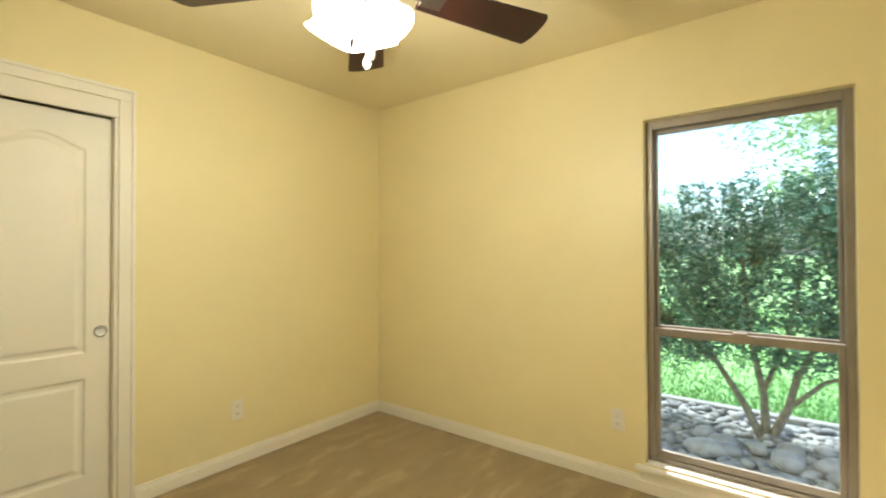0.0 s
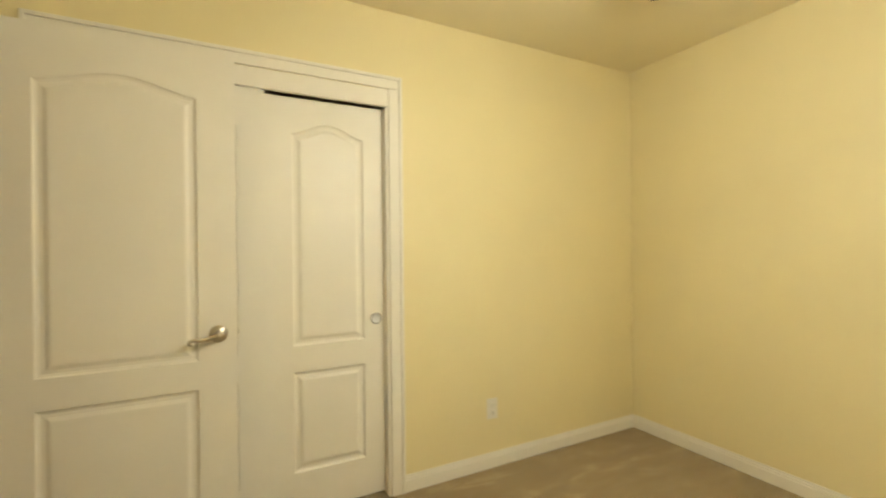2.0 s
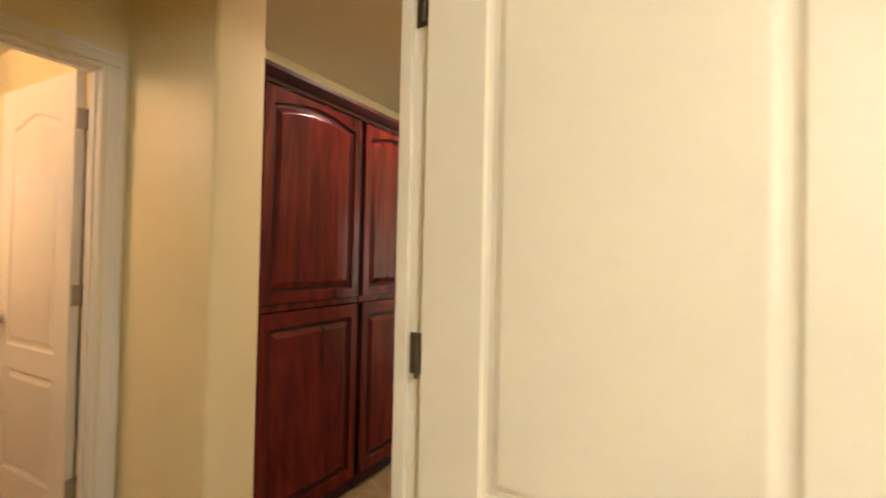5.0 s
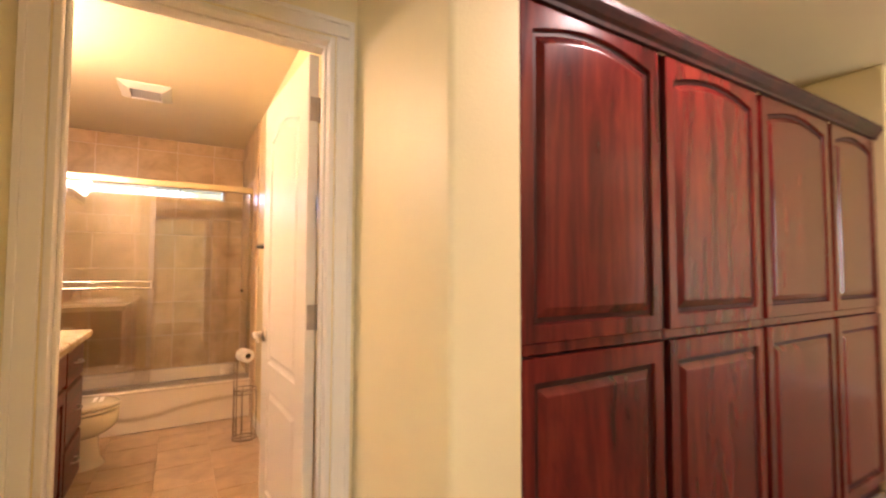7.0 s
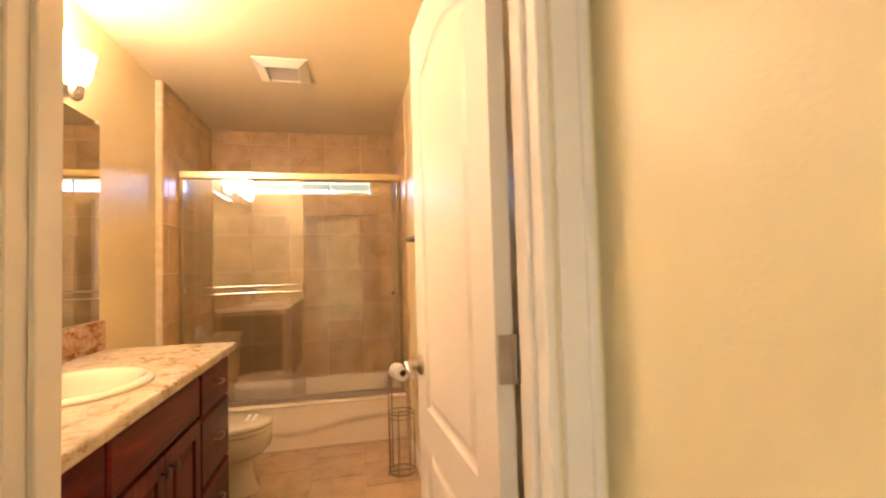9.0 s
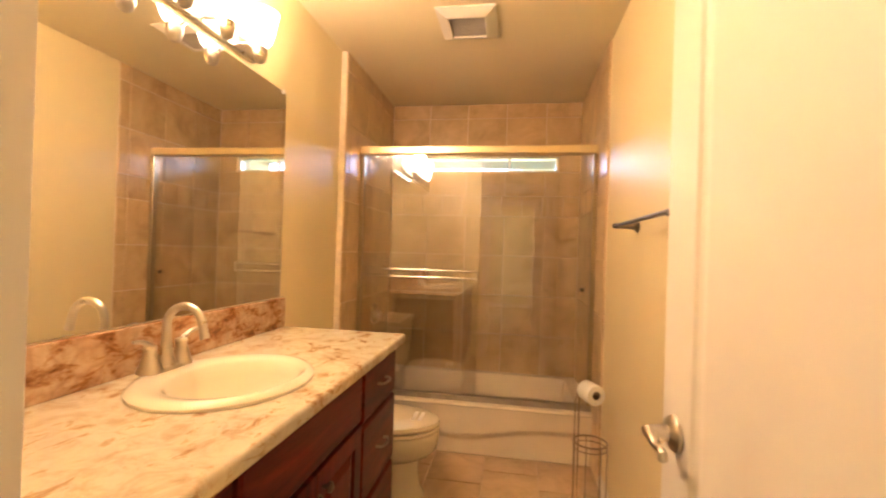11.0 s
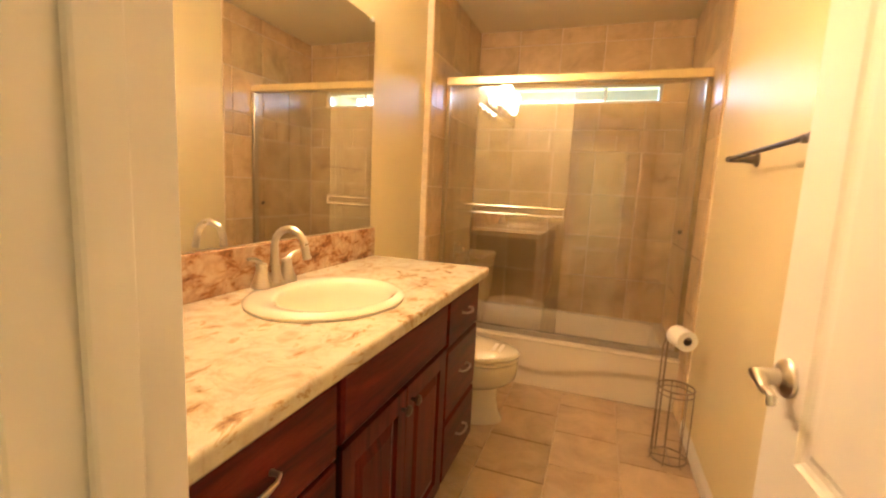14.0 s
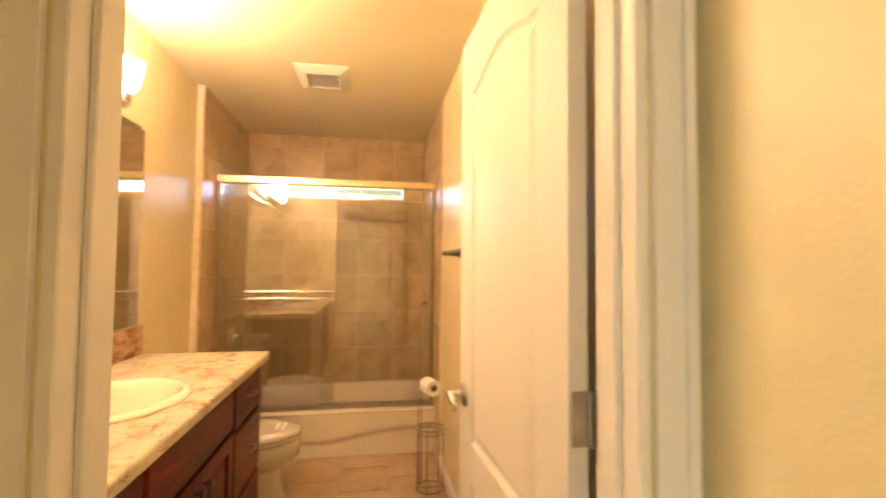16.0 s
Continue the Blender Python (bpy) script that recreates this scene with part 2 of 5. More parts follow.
def granite_material(name, cut, ground, veins=0.0):
    m, nt, b = material(name)
    v = coords(nt, (1.0, 1.0, 1.0))
    streak = coords(nt, (4.4, 2.0, 4.4))
    n = node(nt, "ShaderNodeTexNoise", Scale=9.0, Detail=10.0, Roughness=0.72, Distortion=0.9)
    rust = node(nt, "ShaderNodeTexNoise", Scale=5.2, Detail=11.0, Roughness=0.70, Distortion=0.45)
    nt.links.new(v, n.inputs["Vector"])
    nt.links.new(streak, rust.inputs["Vector"])
    a = ramp(nt, n.outputs["Fac"], list(zip((0.28, 0.40, 0.50, 0.70), ground)))
    c = ramp(nt, rust.outputs["Fac"], [(cut, (1, 1, 1)), (cut + 0.03, (0.80, 0.66, 0.50)), (cut + 0.08, (0.60, 0.40, 0.27)), (cut + 0.14, (0.25, 0.15, 0.10))])
    mix = nt.nodes.new("ShaderNodeMix")
    mix.data_type, mix.blend_type = "RGBA", "MULTIPLY"
    mix.inputs["Factor"].default_value = 0.9
    nt.links.new(a, mix.inputs["A"])
    nt.links.new(c, mix.inputs["B"])
    col = mix.outputs["Result"]
    if veins:
        warp = node(nt, "ShaderNodeTexNoise", Scale=7.0, Detail=5.0)
        nt.links.new(v, warp.inputs["Vector"])
        bend = nt.nodes.new("ShaderNodeVectorMath")
        bend.operation = "MULTIPLY_ADD"
        bend.inputs[1].default_value = (0.16, 0.16, 0.16)
        nt.links.new(warp.outputs["Color"], bend.inputs[0])
        nt.links.new(v, bend.inputs[2])
        cell = nt.nodes.new("ShaderNodeTexVoronoi")
        cell.feature = "DISTANCE_TO_EDGE"
        cell.inputs["Scale"].default_value = 15.0
        nt.links.new(bend.outputs[0], cell.inputs["Vector"])
        line = ramp(nt, cell.outputs["Distance"], [(0.0, (0.30, 0.20, 0.14)), (0.05, (0.66, 0.52, 0.42)), (0.16, (1, 1, 1))])
        crack = nt.nodes.new("ShaderNodeMix")
        crack.data_type, crack.blend_type = "RGBA", "MULTIPLY"
        crack.inputs["Factor"].default_value = veins
        nt.links.new(col, crack.inputs["A"])
        nt.links.new(line, crack.inputs["B"])
        col = crack.outputs["Result"]
    nt.links.new(col, b.inputs["Base Color"])
    b.inputs["Roughness"].default_value = 0.22
    return m


GRANITE = granite_material("veined_stone_laminate", 0.560, ((0.40, 0.27, 0.16), (0.54, 0.44, 0.29), (0.62, 0.555, 0.40), (0.69, 0.635, 0.48)), 0.10)
# Backsplash: same laminate, browner because its grazing shade is put into the colour.
GRANITE_SHADED = granite_material("shaded_figured_laminate", 0.500, ((0.34, 0.19, 0.10), (0.50, 0.32, 0.19), (0.60, 0.42, 0.27), (0.68, 0.52, 0.36)), 0.28)


def pane_material(name, tint, gloss=0.04):
    """Thin clear glass: mostly straight through, with a mirror gloss that grows at a slant."""
    m, nt, b = material(name)
    out = nt.nodes["Material Output"]
    tr = nt.nodes.new("ShaderNodeBsdfTransparent")
    tr.inputs["Color"].default_value = (*tint, 1)
    gl = nt.nodes.new("ShaderNodeBsdfGlossy")
    gl.inputs["Roughness"].default_value = 0.01
    lw = node(nt, "ShaderNodeLayerWeight", Blend=0.5)
    power = nt.nodes.new("ShaderNodeMath")
    power.operation = "POWER"
    power.inputs[1].default_value = 5.0
    fac = node(nt, "ShaderNodeMapRange", **{"To Min": gloss, "To Max": 0.9})
    mix = nt.nodes.new("ShaderNodeMixShader")
    nt.links.new(lw.outputs["Facing"], power.inputs[0])
    nt.links.new(power.outputs[0], fac.inputs["Value"])
    nt.links.new(fac.outputs["Result"], mix.inputs[0])
    nt.links.new(tr.outputs[0], mix.inputs[1])
    nt.links.new(gl.outputs[0], mix.inputs[2])
    nt.links.new(mix.outputs[0], out.inputs["Surface"])
    return m


PANE = pane_material("window_glass", (0.90, 0.98, 1.0))
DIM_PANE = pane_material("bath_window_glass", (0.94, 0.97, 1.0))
SHOWERGLASS = pane_material("shower_glass", (0.985, 0.99, 0.98), 0.08)
SHINYGLASS = pane_material("shiny_coated_shower_glass", (0.985, 0.99, 0.98), 0.22)


def mirror_material():
    m, nt, b = material("silvered_mirror")
    b.inputs["Base Color"].default_value = (0.86, 0.87, 0.84, 1)
    b.inputs["Metallic"].default_value = 1.0
    b.inputs["Roughness"].default_value = 0.012
    return m


MIRROR = mirror_material()


def glow_material(name, color, strength):
    m, nt, b = material(name)
    b.inputs["Base Color"].default_value = (0.9, 0.88, 0.82, 1)
    b.inputs["Emission Color"].default_value = (*color, 1)
    b.inputs["Emission Strength"].default_value = strength
    return m


FAN_GLASS = glow_material("lit_white_glass", (1.0, 0.94, 0.80), 5.0)
BATH_GLASS = glow_material("lit_frosted_glass", (1.0, 0.74, 0.50), 1.8)
CAN_GLASS = glow_material("lit_downlight_lens", (1.0, 0.84, 0.62), 3.0)


def leaf_material(name, lo, hi):
    m, nt, b = material(name)
    info = nt.nodes.new("ShaderNodeNewGeometry")
    nt.links.new(ramp(nt, info.outputs["Random Per Island"], [(0.0, lo), (1.0, hi)]), b.inputs["Base Color"])
    b.inputs["Roughness"].default_value = 0.32
    b.inputs["Subsurface Weight"].default_value = 0.0
    return m


LEAF = leaf_material("glossy_shrub_leaf", (0.022, 0.080, 0.060), (0.10, 0.23, 0.15))
FAR_LEAF = leaf_material("tree_leaf", (0.20, 0.30, 0.15), (0.38, 0.48, 0.28))
GRASS = leaf_material("grass_blade", (0.15, 0.33, 0.09), (0.30, 0.52, 0.18))
LAWN = plain("lawn_soil", (0.18, 0.34, 0.11), 0.9, vary=0.25, scale=5, grain=0.8)


# ---- mesh helpers ----
def box(bm, x0, x1, y0, y1, z0, z1, bevel=0.0, segments=1):
    m = Matrix.Translation(((x0 + x1) / 2, (y0 + y1) / 2, (z0 + z1) / 2)) @ Matrix.Diagonal((abs(x1 - x0), abs(y1 - y0), abs(z1 - z0), 1))
    made = bmesh.ops.create_cube(bm, size=1, matrix=m)
    if bevel:
        edges = {e for v in made["verts"] for e in v.link_edges}
        bmesh.ops.bevel(bm, geom=list(edges), offset=bevel, segments=segments, profile=0.5, affect="EDGES")
    return bm


def boxes(*rows, bevel=0.0):
    bm = bmesh.new()
    for r in rows:
        box(bm, *r, bevel=bevel)
    return bm


def lathe(bm, profile, at=(0, 0, 0), axis="z", n=24, scale=(1, 1)):
    """Turns (radius, height) pairs round an axis."""
    rings = []
    for r, h in profile:
        ring = []
        for i in range(n):
            a = 2 * math.pi * i / n
            u, v = r * math.cos(a) * scale[0], r * math.sin(a) * scale[1]
            p = {"z": (u, v, h), "x": (h, u, v), "y": (u, h, v)}[axis]
            ring.append(bm.verts.new(Vector(p) + Vector(at)))
        rings.append(ring)
    for a, b in zip(rings, rings[1:]):
        for i in range(n):
            bm.faces.new((a[i], a[(i + 1) % n], b[(i + 1) % n], b[i]))
    bm.faces.new(rings[0][::-1])
    bm.faces.new(rings[-1])
    return bm


def tube(bm, points, radius, n=10):
    """A round bar along a line of points, with a radius or one for each point."""
    pts = [Vector(p) for p in points]
    radii = radius if isinstance(radius, (list, tuple)) else [radius] * len(pts)
    rings = []
    side = None
    for i, p in enumerate(pts):
        d = (pts[min(i + 1, len(pts) - 1)] - pts[max(i - 1, 0)]).normalized()
        if side is None:
            side = d.cross(Vector((0, 0, 1)) if abs(d.z) < 0.9 else Vector((1, 0, 0))).normalized()
        side = (side - d * side.dot(d)).normalized()
        up = d.cross(side)
        rings.append([bm.verts.new(p + radii[i] * (math.cos(2 * math.pi * k / n) * side + math.sin(2 * math.pi * k / n) * up)) for k in range(n)])
    for a, b in zip(rings, rings[1:]):
        for k in range(n):
            bm.faces.new((a[k], a[(k + 1) % n], b[(k + 1) % n], b[k]))
    bm.faces.new(rings[0][::-1])
    bm.faces.new(rings[-1])
    return bm


def loft(bm, loops, cap_first=True, cap_last=True):
    """Joins closed loops of equal count, one after the other."""
    rings = [[bm.verts.new(p) for p in loop] for loop in loops]
    n = len(rings[0])
    for a, b in zip(rings, rings[1:]):
        for k in range(n):
            bm.faces.new((a[k], a[(k + 1) % n], b[(k + 1) % n], b[k]))
    if cap_first:
        bm.faces.new(rings[0][::-1])
    if cap_last:
        bm.faces.new(rings[-1])
    return bm


def mesh_of(name, bm, mat, smooth=False):
    bmesh.ops.recalc_face_normals(bm, faces=bm.faces)
    me = bpy.data.meshes.new(name)
    bm.to_mesh(me)
    bm.free()
    me.materials.append(mat)
    if smooth:
        for p in me.polygons:
            p.use_smooth = True
        me.set_sharp_from_angle(angle=radians(38))
    return me


def part(name, bm, mat, parent, label="", smooth=False, m=None):
    """Links a bmesh as one mesh object under a thing or under a part."""
    ob = new(name, mesh_of(name, bm, mat, smooth))
    ob.parent = parent
    if m is not None:
        ob.matrix_basis = m
    return tagged(ob, label)


def thing(name, at, label, category, group="", kind="", rz=0.0):
    ob = new(name)
    ob.empty_display_size = 0.05
    ob.matrix_basis = pose(*at, 0, 0, rz)
    return tagged(ob, label, category, group, kind)


def solid(name, bm, mat, label, category="", group="", kind="", smooth=False, m=None):
    ob = new(name, mesh_of(name, bm, mat, smooth))
    if m is not None:
        ob.matrix_basis = m
    return tagged(ob, label, category, group, kind)


def structure(name, bm, mat, label, smooth=False):
    return solid(name, bm, mat, label, name.split("_")[0], kind="structure", smooth=smooth)


# ---- plan ----
H = 2.43
W_X, N_Y, S_Y, E_X = -2.70, 2.385, -0.85, 0.55
HALL_N, HALL_S = -0.930, -1.862
BW_X, BE_X, BN_Y, BS_Y = -2.78, -1.215, -2.60, -5.91
TE_X, BH = -1.2455, 2.455
DOOR_L, DOOR_R, DOOR_H = -2.622, -1.825, 2.045
BD_L, BD_R, BD_H = -2.685, -1.950, 2.035
WIN = (-0.674, 0.160, 0.147, 1.972)
BWIN = (-2.60, -1.45, 1.905, 2.035)
CL0, CL1, CL_H = -0.70, 0.612, 2.03
VEST_X = -2.763

# floors
structure("floor_carpet", boxes((-8.3, 0.75, -2.545, 2.52, -0.08, 0.0)), CARPET, "beige cut-pile carpet with brushed lighter streaks")
structure("floor_bath", boxes((-2.9, -1.1, -6.1, -2.545, -0.08, -0.006)), FLOORGROUT, "tan grout bed under the bathroom floor tiles")
# ceilings
structure("ceiling_bedroom", boxes((-3.45, E_X + 0.1, S_Y - 0.05, N_Y + 0.1, H, H + 0.12)), CEIL, "smooth pale yellow bedroom ceiling")
structure("ceiling_hall", boxes((-8.2, -1.2, -2.545, -0.901, H, H + 0.12), (-8.2, -4.5, -0.9, 1.7, H, H + 0.12)), CEIL, "smooth pale yellow hall ceiling")
structure("ceiling_bath", boxes((BW_X - 0.1, BE_X + 0.1, -6.1, -2.545, BH, BH + 0.13)), CEIL, "smooth pale yellow bathroom ceiling")


def wall_x(name, y0, y1, x0, x1, holes, label, top=H, bottom=0.0, mat=WALL):
    """A wall along x with rectangular openings (x0, x1, z0, z1), in order."""
    rows, x = [], x0
    for hx0, hx1, hz0, hz1 in holes:
        rows.append((x, hx0, y0, y1, bottom, top))
        if hz0 > bottom:
            rows.append((hx0, hx1, y0, y1, bottom, hz0))
        rows.append((hx0, hx1, y0, y1, hz1, top))
        x = hx1
    rows.append((x, x1, y0, y1, bottom, top))
    bm = boxes(*rows)
    bmesh.ops.remove_doubles(bm, verts=bm.verts, dist=0.0005)
    return structure(name, bm, mat, label)


def wall_y(name, x0, x1, y0, y1, holes, label, top=H, bottom=0.0, mat=WALL):
    rows, y = [], y0
    for hy0, hy1, hz0, hz1 in holes:
        rows.append((x0, x1, y, hy0, bottom, top))
        if hz0 > bottom:
            rows.append((x0, x1, hy0, hy1, bottom, hz0))
        rows.append((x0, x1, hy0, hy1, hz1, top))
        y = hy1
    rows.append((x0, x1, y, y1, bottom, top))
    bm = boxes(*rows)
    bmesh.ops.remove_doubles(bm, verts=bm.verts, dist=0.0005)
    return structure(name, bm, mat, label)


YW = "pale yellow painted drywall wall"
wall_x("wall_north", N_Y, N_Y + 0.15, W_X - 0.12, E_X + 0.1, [WIN], YW + " with a tall window opening")
wall_y("wall_west", W_X - 0.11, W_X, S_Y, N_Y, [(CL0, CL1, 0, CL_H)], YW + " with a closet opening")
wall_y("wall_east", E_X, E_X + 0.1, S_Y, N_Y, [], YW)
wall_x("wall_south", HALL_N, S_Y, -4.6, E_X + 0.1, [(DOOR_L, DOOR_R, 0, DOOR_H)], YW + " with a door opening to the hall")
wall_y("wall_closet", -3.45, -3.37, S_Y, 0.9, [], "plain wall closing the closet")
wall_x("wall_closet_side", 0.82, 0.9, -3.37, W_X - 0.11, [], "plain wall closing the closet")
# hall
wall_y("wall_hall_east", -1.72, -1.62, -2.49, HALL_N, [], YW + " at the end of the hall")


def vestibule_corner():
    """The block beside the cabinets, with a rounded corner bead."""
    r, pts = 0.016, []
    x0, x1, y0, y1 = -2.965, VEST_X, -2.49, HALL_S
    pts += [(x0, y0), (x1, y0)]
    for i in range(7):
        a = radians(90 * i / 6)
        pts.append((x1 - r + r * math.cos(a), y1 - r + r * math.sin(a)))
    pts.append((x0, y1))
    bm = bmesh.new()
    loft(bm, [[Vector((x, y, z)) for x, y in pts] for z in (0, H)])
    return bm


structure("wall_vestibule", vestibule_corner(), WALL, YW + " with a rounded outside corner beside the cabinets", smooth=True)
wall_x("wall_bath_door", BN_Y, -2.49, -5.9, -1.1, [(BD_L, BD_R, 0, BD_H)], YW + " with the bathroom door opening")
structure("wall_pillar", boxes((-5.90, -5.672, -2.49, -1.875, 0, H), bevel=0.012), WALL, YW + " end beside the cabinets")
wall_x("wall_hall_south", -2.0, -1.895, -8.2, -5.90, [], YW + " along the far hall")
wall_y("wall_hall_west", -8.2, -8.1, -1.9, 1.7, [], YW + " at the far end")
wall_y("wall_far_side", -4.6, -4.5, HALL_N, 1.7, [], YW)
wall_x("wall_far_north", 1.6, 1.7, -8.1, -4.6, [(-7.5, -6.1, 0.6, 2.0)], YW + " with a wide window opening")
# bathroom
wall_y("wall_bath_west", BW_X - 0.11, BW_X, -6.1, BN_Y, [], YW + " in the bathroom", top=BH, mat=BATHWALL)
wall_y("wall_bath_east", BE_X, BE_X + 0.11, -6.1, BN_Y, [], YW + " in the bathroom", top=BH, mat=BATHWALL)
wall_x("wall_bath_back", -6.1, BS_Y, BW_X, BE_X, [BWIN], "grout-backed tub wall with a narrow high window", top=BH)

# daylight from the far room's wide window
lamp("far_window_light", "AREA", (-6.8, 1.58, 1.3), ROOM_POWER, (1.0, 0.86, 0.76), 1.35, (-6.8, 0, 1.25), 1.35)


# ---- trim ----
def baseboard_x(x0, x1, y, out):
    """Along x at a wall face y; out: +1 or -1, the way into the room."""
    return boxes((x0, x1, y, y + out * 0.014, 0.0, 0.062), (x0, x1, y, y + out * 0.0105, 0.062, 0.074), (x0, x1, y, y + out * 0.006, 0.074, 0.086), bevel=0.002)


def baseboard_y(y0, y1, x, out):
    return boxes((x, x + out * 0.014, y0, y1, 0.0, 0.062), (x, x + out * 0.0105, y0, y1, 0.062, 0.074), (x, x + out * 0.006, y0, y1, 0.074, 0.086), bevel=0.002)


BB = "white moulded wooden baseboard"
for bm in (
    baseboard_x(W_X + 0.014, E_X - 0.014, N_Y, -1), baseboard_y(0.685, N_Y, W_X, 1), baseboard_y(S_Y, N_Y, E_X, -1),
    baseboard_x(DOOR_R + 0.07, E_X - 0.014, S_Y, 1), baseboard_y(-2.49, HALL_S, VEST_X, 1), baseboard_x(-2.960, VEST_X - 0.02, HALL_S, 1),
    baseboard_x(-5.90, -5.674, -1.875, 1), baseboard_x(-8.1, -6.90, -1.895, 1), baseboard_y(-4.88, BN_Y, BW_X, 1), baseboard_x(-4.5, DOOR_L - 0.07, HALL_N, -1),
    baseboard_y(-2.49, HALL_N, -1.72, -1), baseboard_y(-1.88, 1.6, -8.1, 1),
):
    structure("baseboard", bm, TRIM, BB)


def casing_x(x0, x1, top, y, out, w=0.062):
    """Door casing round an opening along x: two legs and a head, each a board with a raised outer band."""
    def leg(a, b, inner_first):
        band = (a, a + 0.016) if not inner_first else (b - 0.016, b)
        return [(a, b, y, y + out * 0.012, 0, top), (band[0], band[1], y, y + out * 0.019, 0, top + w)]
    rows = leg(x0 - w, x0 - 0.004, False) + leg(x1 + 0.004, x1 + w, True)
    rows += [(x0 - w + 0.016, x1 + w - 0.016, y, y + out * 0.0121, top + 0.004, top + w - 0.016), (x0 - w + 0.016, x1 + w - 0.016, y, y + out * 0.019, top + w - 0.016, top + w)]
    return boxes(*rows, bevel=0.0015)


def jamb_x(x0, x1, top, y0, y1, stop_y):
    """Jamb boards lining an opening, with a door stop."""
    return boxes(
        (x0, x0 + 0.018, y0 - 0.002, y1 + 0.002, 0, top), (x1 - 0.018, x1, y0 - 0.002, y1 + 0.002, 0, top), (x0 + 0.018, x1 - 0.018, y0 - 0.002, y1 + 0.002, top - 0.018, top),
        (x0 + 0.018, x0 + 0.028, stop_y, stop_y + 0.032, 0, top - 0.018), (x1 - 0.028, x1 - 0.018, stop_y, stop_y + 0.032, 0, top - 0.018),
        (x0 + 0.028, x1 - 0.028, stop_y, stop_y + 0.032, top - 0.028, top - 0.018), bevel=0.002)


for a, b, top, y0, y1, stop in ((DOOR_L, DOOR_R, DOOR_H, HALL_N, S_Y, S_Y - 0.075), (BD_L, BD_R, BD_H, BN_Y, -2.49, BN_Y + 0.040)):
    structure("trim_jamb", jamb_x(a, b, top, y0, y1, stop), TRIM, "white painted door jamb with stop")
    structure("trim_casing", casing_x(a, b, top, y0, -1), TRIM, "white painted door casing")
    structure("trim_casing", casing_x(a, b, top, y1, 1), TRIM, "white painted door casing")


# ---- panel doors ----
def arch(u0, u1, v0, v1, rise, n=14):
    """A panel outline: straight sides, a top that sweeps up to a crown in the middle."""
    pts = [(u0, v0), (u1, v0), (u1, v1)]
    if rise:
        for i in range(1, n):
            s = i / n
            pts.append((u1 + (u0 - u1) * s, v1 + rise * (0.5 - 0.5 * math.cos(2 * math.pi * s)) ** 0.8))
    pts.append((u0, v1))
    return pts


def bow(u0, u1, v0, v1, rise, n=14):
    """A panel outline with a plain segmental arch on top."""
    pts = [(u0, v0), (u1, v0), (u1, v1)]
    for i in range(1, n):
        s = i / n
        pts.append((u1 + (u0 - u1) * s, v1 + rise * math.sin(math.pi * s)))
    return pts + [(u0, v1)]


def inset(pts, d):
    """Moves an outline inwards by d."""
    out, n = [], len(pts)
    for i in range(n):
        a, b, c = Vector(pts[i - 1]), Vector(pts[i]), Vector(pts[(i + 1) % n])
        e, f = (b - a).normalized(), (c - b).normalized()
        m = Vector((-e.y, e.x)) + Vector((-f.y, f.x))
        m.normalize()
        k = max(0.5, m.dot(Vector((-e.y, e.x))))
        out.append(tuple(b + m * (d / k)))
    return out


def face_with_holes(bm, outer, holes, w):
    edges = []
    for loop in [outer] + holes:
        vs = [bm.verts.new((u, w, v)) for u, v in loop]
        edges += [bm.edges.new((vs[i], vs[(i + 1) % len(vs)])) for i in range(len(vs))]
    bmesh.ops.triangle_fill(bm, edges=edges, use_beauty=True, use_dissolve=False, normal=(0, 1, 0))


def moulded(bm, outline, steps, w, sign):
    """Nested rings from a hole's edge down into the leaf and up to the raised field: (inset, depth) pairs."""
    loops = [[(u, w - sign * d, v) for u, v in (inset(outline, i) if i else outline)] for i, d in steps]
    loft(bm, loops, cap_first=False)


DOOR_STEPS = ((0, 0), (0.006, 0.006), (0.014, 0.009), (0.026, 0.008), (0.040, 0.002), (0.046, 0.0015))


def leaf(width, height, thick, panels, both=True, steps=DOOR_STEPS):
    """A moulded panel leaf: u from 0 to width along x, v up, faces at y = 0 and -thick (front at y = 0)."""
    bm = bmesh.new()
    outer = [(0, 0), (width, 0), (width, height), (0, height)]
    for w, sign in ((0.0, 1),) + (((-thick, -1),) if both else ()):
        face_with_holes(bm, outer, panels, w)
        for p in panels:
            moulded(bm, p, steps, w, sign)
    for (u0, v0), (u1, v1) in zip(outer, outer[1:] + outer[:1]):
        bm.faces.new([bm.verts.new(c) for c in ((u0, 0, v0), (u1, 0, v1), (u1, -thick, v1), (u0, -thick, v0))])
    if not both:
        bm.faces.new([bm.verts.new((u, -thick, v)) for u, v in outer])
    bmesh.ops.remove_doubles(bm, verts=bm.verts, dist=0.0004)
    return bm


